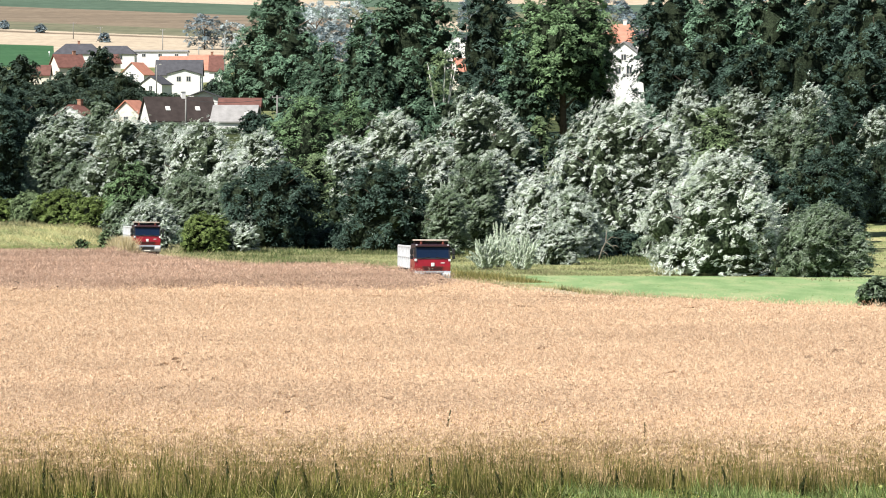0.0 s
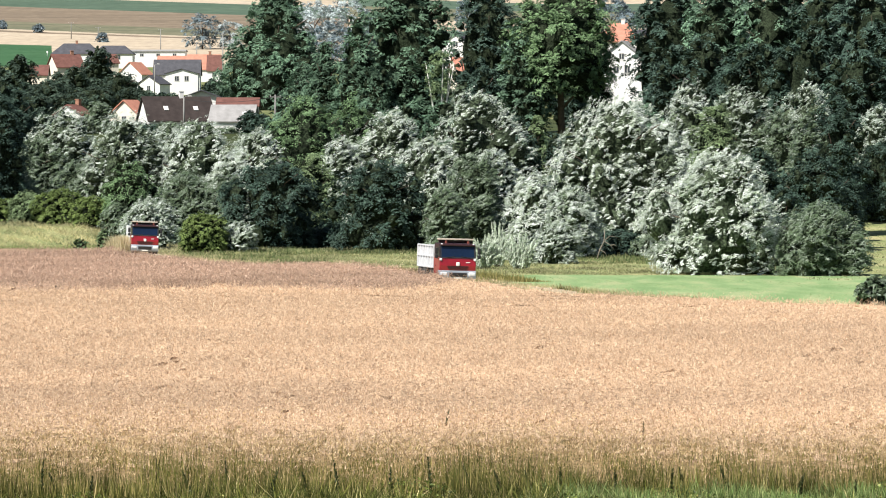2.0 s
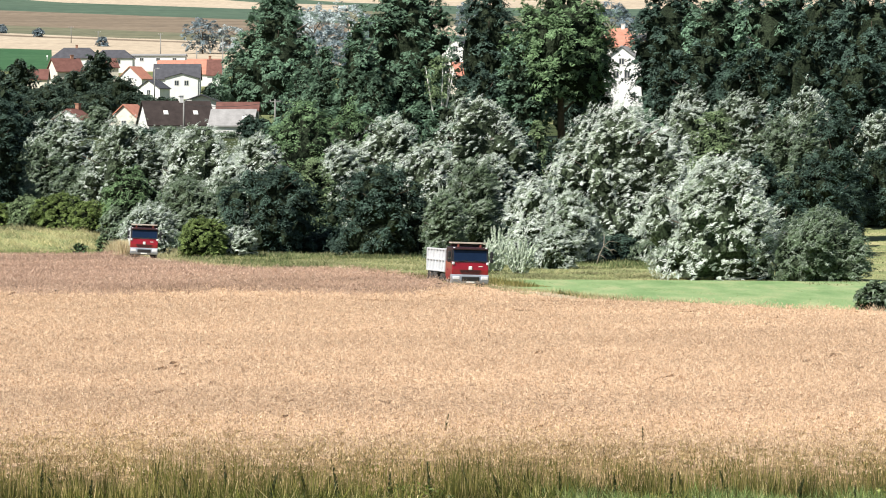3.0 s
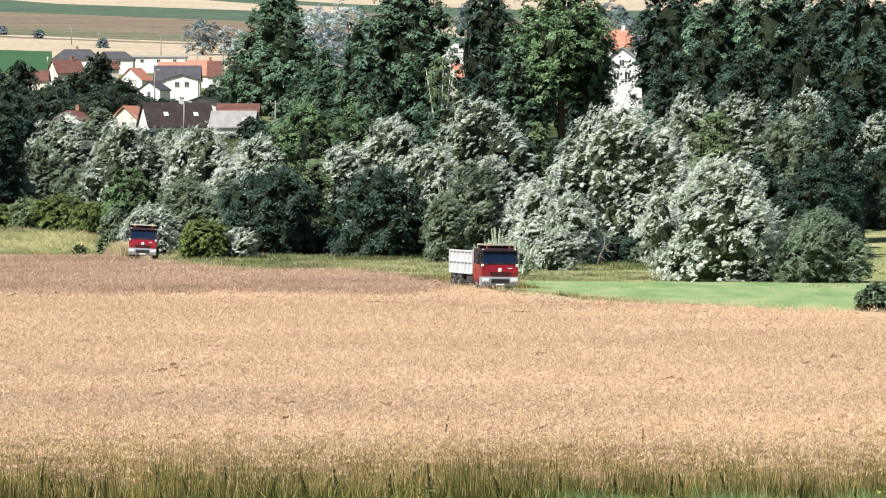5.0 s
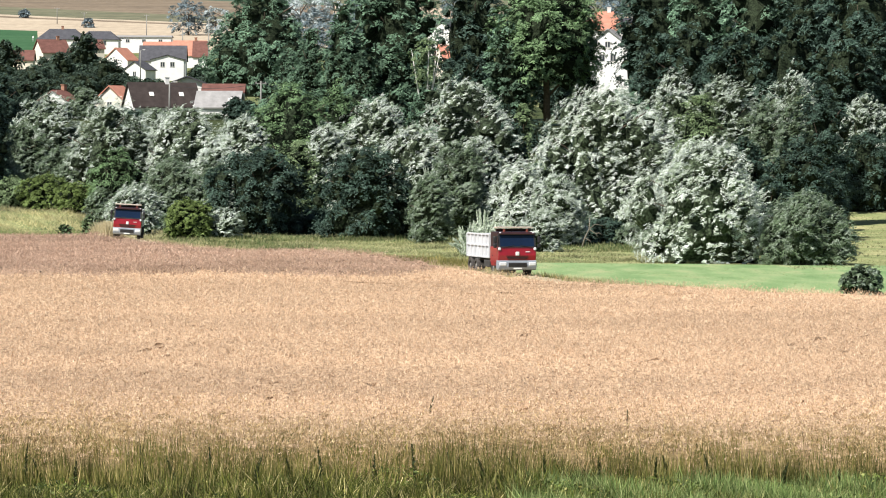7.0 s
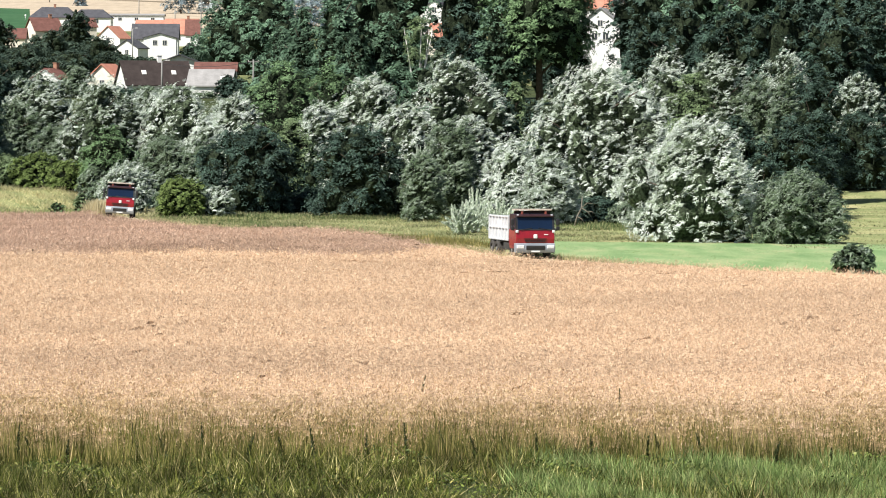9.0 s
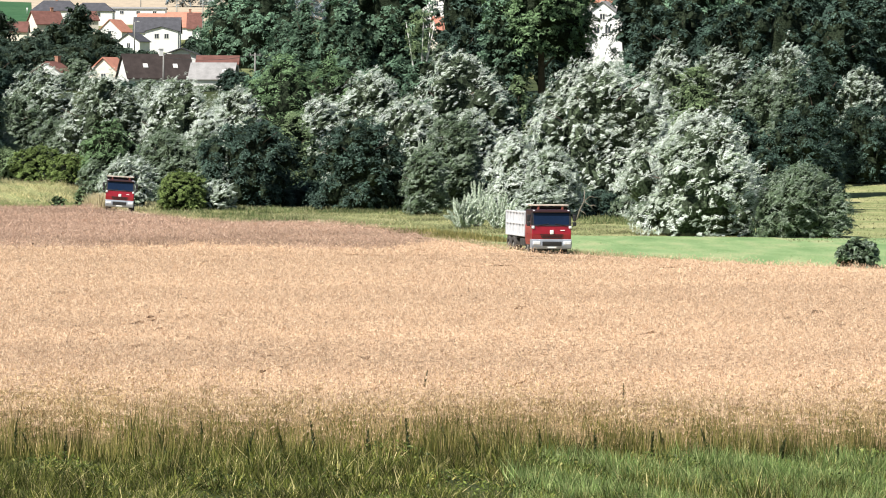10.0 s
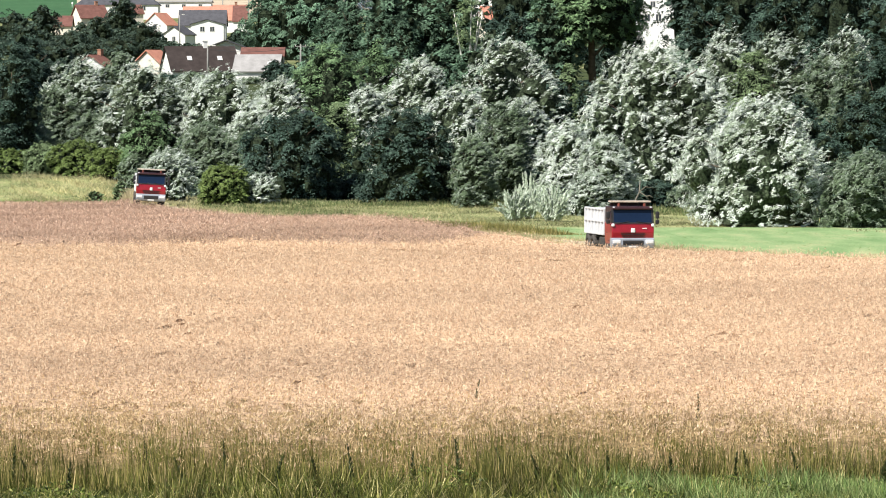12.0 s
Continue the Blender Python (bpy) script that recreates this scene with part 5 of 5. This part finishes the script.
# ---- the trucks ----
def wheel(parent, x, y, z, r, w, out):
    """A wheel that turns about its own x axis."""
    hub = new("wheel")
    hub.empty_display_size = 0.2
    hub.parent = parent
    hub.matrix_basis = pose(x, y, z)
    bm = bmesh.new()
    prof = [(r * 0.58, -w / 2), (r * 0.93, -w / 2), (r, -w * 0.36), (r, w * 0.36), (r * 0.93, w / 2), (r * 0.58, w / 2)]
    n = 28
    rings = []
    for i in range(n):
        a = 6.28319 * i / n
        k = 1.0 if i % 2 else 0.985
        rings.append([bm.verts.new((q, p * k * math.cos(a), p * k * math.sin(a))) for p, q in prof])
    for i in range(n):
        a, b = rings[i], rings[(i + 1) % n]
        for j in range(len(prof)):
            bm.faces.new((a[j], a[(j + 1) % len(prof)], b[(j + 1) % len(prof)], b[j]))
    bmesh.ops.recalc_face_normals(bm, faces=bm.faces[:])
    part("tyre", bm, RUBBER, hub)
    bm = bmesh.new()
    tube(bm, [(-w * 0.3, 0, 0), (w * 0.3, 0, 0)], [r * 0.58, r * 0.58], 20)
    tube(bm, [(0, 0, 0), (out * w * 0.48, 0, 0)], [r * 0.26, r * 0.2], 12)
    for i in range(8):
        a = 6.28319 * i / 8
        tube(bm, [(out * w * 0.3, r * 0.38 * math.cos(a), r * 0.38 * math.sin(a)), (out * w * 0.36, r * 0.38 * math.cos(a), r * 0.38 * math.sin(a))], [0.03, 0.03], 6)
    part("rim", bm, RIM, hub)
    return hub


def truck(label):
    """A three-axle tipper; it faces local -y, its bumper at y = 0, ground at z = 0."""
    top = empty("tipper_truck", pose(0, 0, 0), label, "truck", "tipper trucks")
    bm = bmesh.new()                                     # cab shell, leaning back a little at the screen
    prism(bm, [(0.10, 0.9), (0.04, 1.3), (0.10, 1.84), (2.0, 1.84), (2.0, 0.95), (1.75, 0.62), (0.35, 0.62)], -1.23, 1.23, 0.04)
    cab = part("cab", bm, RED_PAINT, top, "dark red painted steel cab")
    bm = bmesh.new()
    prism(bm, [(0.115, 1.82), (0.30, 2.62), (0.52, 2.76), (1.95, 2.78), (2.0, 2.6), (2.0, 1.82)], -1.2, 1.2, 0.05)
    part("cab_roof", bm, CAB_MAROON, cab, "very dark maroon upper cab")
    bm = bmesh.new()                                     # windscreen, with dark surround
    prism(bm, [(0.08, 1.87), (0.262, 2.60), (0.33, 2.60), (0.148, 1.87)], -1.1, 1.1)
    part("windscreen", bm, SCREEN, cab, "dark blue tinted windscreen")
    bm = bmesh.new()
    prism(bm, [(0.06, 1.80), (0.082, 1.87), (0.155, 1.87), (0.135, 1.80)], -1.16, 1.16)
    prism(bm, [(0.25, 2.58), (0.275, 2.68), (0.36, 2.68), (0.33, 2.58)], -1.16, 1.16)
    for s in (-1, 1):
        prism(bm, [(0.074, 1.84), (0.262, 2.60), (0.36, 2.60), (0.17, 1.84)], s * 1.16 - 0.065, s * 1.16 + 0.065)
    part("screen_surround", bm, CAB_BLACK, cab)
    for s in (-1, 1):
        bm = bmesh.new()
        prism(bm, [(0.5, 1.92), (0.62, 2.5), (1.35, 2.5), (1.35, 1.88), (0.8, 1.86)], s * 1.205 - 0.01, s * 1.205 + 0.01)
        part("side_window", bm, SCREEN, cab)
        bm = bmesh.new()
        box(bm, (s * 1.23 - 0.015, 1.3, 1.25), (s * 1.23 + 0.035, 1.48, 1.30), 0.01)
        part("door_handle", bm, CAB_BLACK, cab)
        bm = bmesh.new()
        tube(bm, [(s * 0.95, 0.05, 1.80), (s * 0.2, 0.075, 1.93)], [0.02, 0.012], 6)
        part("wiper", bm, CAB_BLACK, cab)
    bm = bmesh.new()                                     # sun visor over the screen
    prism(bm, [(0.12, 2.60), (0.10, 2.66), (0.36, 2.78), (0.42, 2.74)], -1.18, 1.18, 0.01)
    part("sun_visor", bm, CAB_MAROON, cab)
    bm = bmesh.new()                                     # grille slots in the red front
    for z, w in ((1.08, 0.62), (1.17, 0.68), (1.26, 0.72)):
        box(bm, (-w, 0.015, z - 0.022), (w, 0.09, z + 0.022), 0.01)
    part("grille", bm, CAB_MAROON, cab)
    bm = bmesh.new()                                     # plain pale badge
    box(bm, (-0.12, -0.01, 1.28), (0.12, 0.06, 1.54), 0.05)
    part("badge", bm, PLATE, cab, "pale rounded badge")
    bm = bmesh.new()
    box(bm, (0.55, 0.03, 1.50), (0.82, 0.07, 1.55), 0.005)
    part("lettering_bar", bm, PLATE, cab)
    bm = bmesh.new()                                     # bumper
    prism(bm, [(0.0, 0.42), (-0.06, 0.60), (-0.03, 0.95), (0.10, 0.99), (0.55, 0.99), (0.6, 0.45), (0.3, 0.36)], -1.24, 1.24, 0.03)
    bumper = part("bumper", bm, SILVER, top, "silver painted bumper")
    bm = bmesh.new()
    box(bm, (-0.6, -0.085, 0.56), (0.6, -0.02, 0.84), 0.03)
    part("air_intake", bm, CAB_BLACK, bumper)
    bm = bmesh.new()
    for z in (0.62, 0.70, 0.78):
        box(bm, (-0.58, -0.1, z - 0.012), (0.58, -0.06, z + 0.012))
    part("intake_slats", bm, CHASSIS, bumper)
    bm = bmesh.new()
    box(bm, (-0.27, -0.09, 0.44), (0.27, -0.02, 0.53), 0.005)
    part("plate", bm, PLATE, bumper)
    for s in (-1, 1):
        bm = bmesh.new()
        box(bm, (min(s * 0.72, s * 1.2), -0.09, 0.64), (max(s * 0.72, s * 1.2), 0.02, 0.88), 0.05)
        part("headlight", bm, LAMP_GLASS, bumper, "clear rectangular headlight")
        bm = bmesh.new()
        box(bm, (s * 1.2 - 0.04, -0.04, 0.64), (s * 1.2 + 0.05, 0.06, 0.78), 0.02)
        part("indicator", bm, AMBER, bumper)
        bm = bmesh.new()                                 # corner lamp and deflector beside the screen
        box(bm, (s * 1.16 - 0.09, 0.0, 1.62), (s * 1.16 + 0.09, 0.14, 1.80), 0.05)
        part("marker_lamp", bm, LAMP_GLASS, cab)
        bm = bmesh.new()
        box(bm, (s * 1.08 - 0.07, 0.2, 2.66), (s * 1.08 + 0.07, 0.36, 2.76), 0.03)
        part("roof_lamp", bm, LAMP_GLASS, cab)
        bm = bmesh.new()                                 # mirrors on their bracket
        tube(bm, [(s * 1.2, 0.3, 2.5), (s * 1.42, 0.1, 2.5), (s * 1.45, 0.1, 1.8), (s * 1.22, 0.25, 1.72)], [0.025] * 4, 6)
        arm = part("mirror_bracket", bm, CAB_BLACK, cab)
        bm = bmesh.new()
        box(bm, (s * 1.44 - 0.11, 0.04, 2.08), (s * 1.44 + 0.11, 0.2, 2.48), 0.05)
        part("mirror", bm, CAB_BLACK, arm)
        bm = bmesh.new()
        box(bm, (s * 1.44 - 0.11, 0.05, 1.78), (s * 1.44 + 0.11, 0.2, 2.03), 0.05)
        part("mirror", bm, CAB_BLACK, arm)
        bm = bmesh.new()
        for i in range(3):
            box(bm, (s * 1.2 - 0.06, 0.62, 0.45 + 0.17 * i), (s * 1.2 + 0.06, 0.95, 0.48 + 0.17 * i), 0.008)
        part("step", bm, CHASSIS, cab)
    bm = bmesh.new()                                     # cover roll and rail above the cab
    tube(bm, [(-1.15, 0.95, 2.88), (1.15, 0.95, 2.88)], [0.09, 0.09], 10)
    part("cover_roll", bm, CAB_MAROON, top)
    rack = empty("roof_rack", pose(0, 0, 0), "timber-topped roof rack with beacons", "")
    rack.parent = top
    bm = bmesh.new()
    box(bm, (-1.2, 0.5, 3.0), (1.15, 1.25, 3.09), 0.01)
    part("board", bm, WOOD, rack, "weathered timber board")
    for x in (-0.95, -0.2, 0.45, 0.95):
        bm = bmesh.new()
        tube(bm, [(x, 0.7, 2.77), (x, 0.7, 3.02)], [0.03, 0.03], 6)
        part("rack_post", bm, CHASSIS, rack)
    for x in (-0.72, 0.78):
        bm = bmesh.new()
        tube(bm, [(x, 0.58, 2.77), (x, 0.58, 2.83), (x, 0.58, 2.95), (x, 0.58, 2.98)], [0.09, 0.085, 0.075, 0.03], 12)
        part("beacon", bm, AMBER, rack, "amber warning beacon")
    bm = bmesh.new()                                     # chassis rails, axles, tanks
    for s in (-1, 1):
        box(bm, (s * 0.42 - 0.06, 0.6, 0.72), (s * 0.42 + 0.06, 7.5, 0.98), 0.01)
        box(bm, (s * 0.95 - 0.25, 2.3, 0.5), (s * 0.95 + 0.25, 3.6, 0.95), 0.06)
    for y in (1.4, 5.15, 6.5):
        tube(bm, [(-1.0, y, 0.52), (1.0, y, 0.52)], [0.09, 0.09], 8)
    part("chassis", bm, CHASSIS, top)
    bm = bmesh.new()                                     # tipper body: floor and four walls with thickness
    y0, y1, z0, z1, w = 2.25, 7.6, 1.08, 2.56, 1.10
    box(bm, (-w, y0, z0), (w, y1, z0 + 0.1))
    for s in (-1, 1):
        box(bm, (s * w - 0.035, y0, z0), (s * w + 0.035, y1, z1), 0.01)
    box(bm, (-w + 0.04, y0, z0 + 0.1), (w - 0.04, y0 + 0.07, z1 + 0.04), 0.01)
    box(bm, (-w + 0.04, y1 - 0.07, z0 + 0.1), (w - 0.04, y1, z1), 0.01)
    body = part("tipper_body", bm, BOX_WHITE, top, "white steel tipper body")
    for s in (-1, 1):
        for i in range(7):
            yy = y0 + 0.06 + i * (y1 - y0 - 0.12) / 6
            bm = bmesh.new()
            box(bm, (s * (w + 0.085) - 0.05, yy - 0.06, z0 + 0.02), (s * (w + 0.085) + 0.05, yy + 0.06, z1 - 0.03), 0.015)
            part("side_post", bm, BOX_WHITE, body)
        for zz in (z0 + 0.04, z0 + 0.78, z1):
            bm = bmesh.new()
            box(bm, (s * (w + 0.06) - 0.06, y0, zz - 0.05), (s * (w + 0.06) + 0.06, y1, zz + 0.05), 0.015)
            part("side_rail", bm, BOX_WHITE, body)
        bm = bmesh.new()
        prism(bm, [(4.55, 0.95), (4.7, 1.08), (7.0, 1.08), (7.15, 0.95), (7.1, 0.92), (6.95, 1.04), (4.75, 1.04), (4.6, 0.92)], s * 1.0 - 0.22, s * 1.0 + 0.22)
        part("mudguard", bm, CHASSIS, top)
    wheels = []
    for y in (1.4, 5.15, 6.5):
        for s in (-1, 1):
            wheels.append(wheel(top, s * 1.04, y, 0.52, 0.52, 0.34 if y < 2 else 0.5, s))
    return top, wheels


lead_truck, lead_wheels = truck("dark red tipper truck with a white body, driving along the crop")
rear_truck, rear_wheels = truck("dark red tipper truck with a white body, following on the track")


# ---- what moves ----
def smooth_track(keys, t):
    """Cubic through (t, value) keys."""
    ts = [k[0] for k in keys]
    i = max(0, min(len(ts) - 2, int(np.searchsorted(ts, t, side="right")) - 1))

    def slope(j):
        a, b = max(0, j - 1), min(len(ts) - 1, j + 1)
        return (keys[b][1] - keys[a][1]) / (ts[b] - ts[a])
    h = ts[i + 1] - ts[i]
    u = (t - ts[i]) / h
    return ((1 + 2 * u) * (1 - u) ** 2 * keys[i][1] + u * (1 - u) ** 2 * h * slope(i)
            + u * u * (3 - 2 * u) * keys[i + 1][1] - u * u * (1 - u) * h * slope(i + 1))


# metres driven along the track from its start, and height of the track under the wheels
LEAD_WAY = [(0, 0.3), (1, 3.0), (2, 6.0), (3, 8.7), (5, 14.7), (6, 18.0), (7, 21.1), (9, 25.9), (10, 28.4), (11, 30.6), (12, 32.5)]
LEAD_RISE = [(0, 0.08), (1, 0.1), (2, 0.2), (3, 0.32), (5, 0.43), (6, 0.44), (7, 0.45), (9, 0.32), (10, 0.26), (11, 0.11), (12, 0.02)]
LEAD_TURN = [(0, 9.5), (2.5, 12.5), (5.5, 16.5), (7, 15), (9.5, 11.5), (11, 11), (12, 10.5)]
REAR_WAY = [(0, 0), (3, 4), (6, 8), (9, 11.5), (12, 15)]
REAR_SIDE = [(0, -26.9), (3, -26.75), (6, -26.7), (9, -26.4), (10.5, -26.5), (12, -26.9)]
REAR_LEAN = [(0, 1), (2, 2), (5.5, 3), (9.5, 3.4), (12, 3)]
LEAD_LEAN = [(0, 0.5), (2.5, 1.8), (5, 1.0), (7, 0), (12, 0.5)]
REAR_RISE = [(0, -0.2), (1, -0.26), (2, -0.15), (3, 0.0), (5, 0.15), (7, 0.24), (10, 0.25), (12, 0.38)]
REAR_TURN = [(0, 12), (3, 6), (5.5, 2), (9.5, 3), (12, 6)]


def motions():
    lead, rear, roll_a, roll_b = [], [], [], []
    for i in range(61):
        t = i * 0.2
        s = smooth_track(LEAD_WAY, t)
        lead.append((t, pose(-0.8 + 0.3098 * s, 285 - 0.9508 * s, smooth_track(LEAD_RISE, t), 0, smooth_track(LEAD_LEAN, t), smooth_track(LEAD_TURN, t))))
        roll_a.append((t, math.degrees(s / 0.52)))
        s = smooth_track(REAR_WAY, t)
        rear.append((t, pose(smooth_track(REAR_SIDE, t), 383 - s, smooth_track(REAR_RISE, t), 0, smooth_track(REAR_LEAN, t), smooth_track(REAR_TURN, t))))
        roll_b.append((t, math.degrees(s / 0.52)))
    walk(lead_truck, lead)
    walk(rear_truck, rear)
    for wheels, rolls in ((lead_wheels, roll_a), (rear_wheels, roll_b)):
        for hub in wheels:
            at = hub.matrix_basis.translation.copy()
            walk(hub, [(t, pose(*at, a)) for t, a in rolls])


motions()
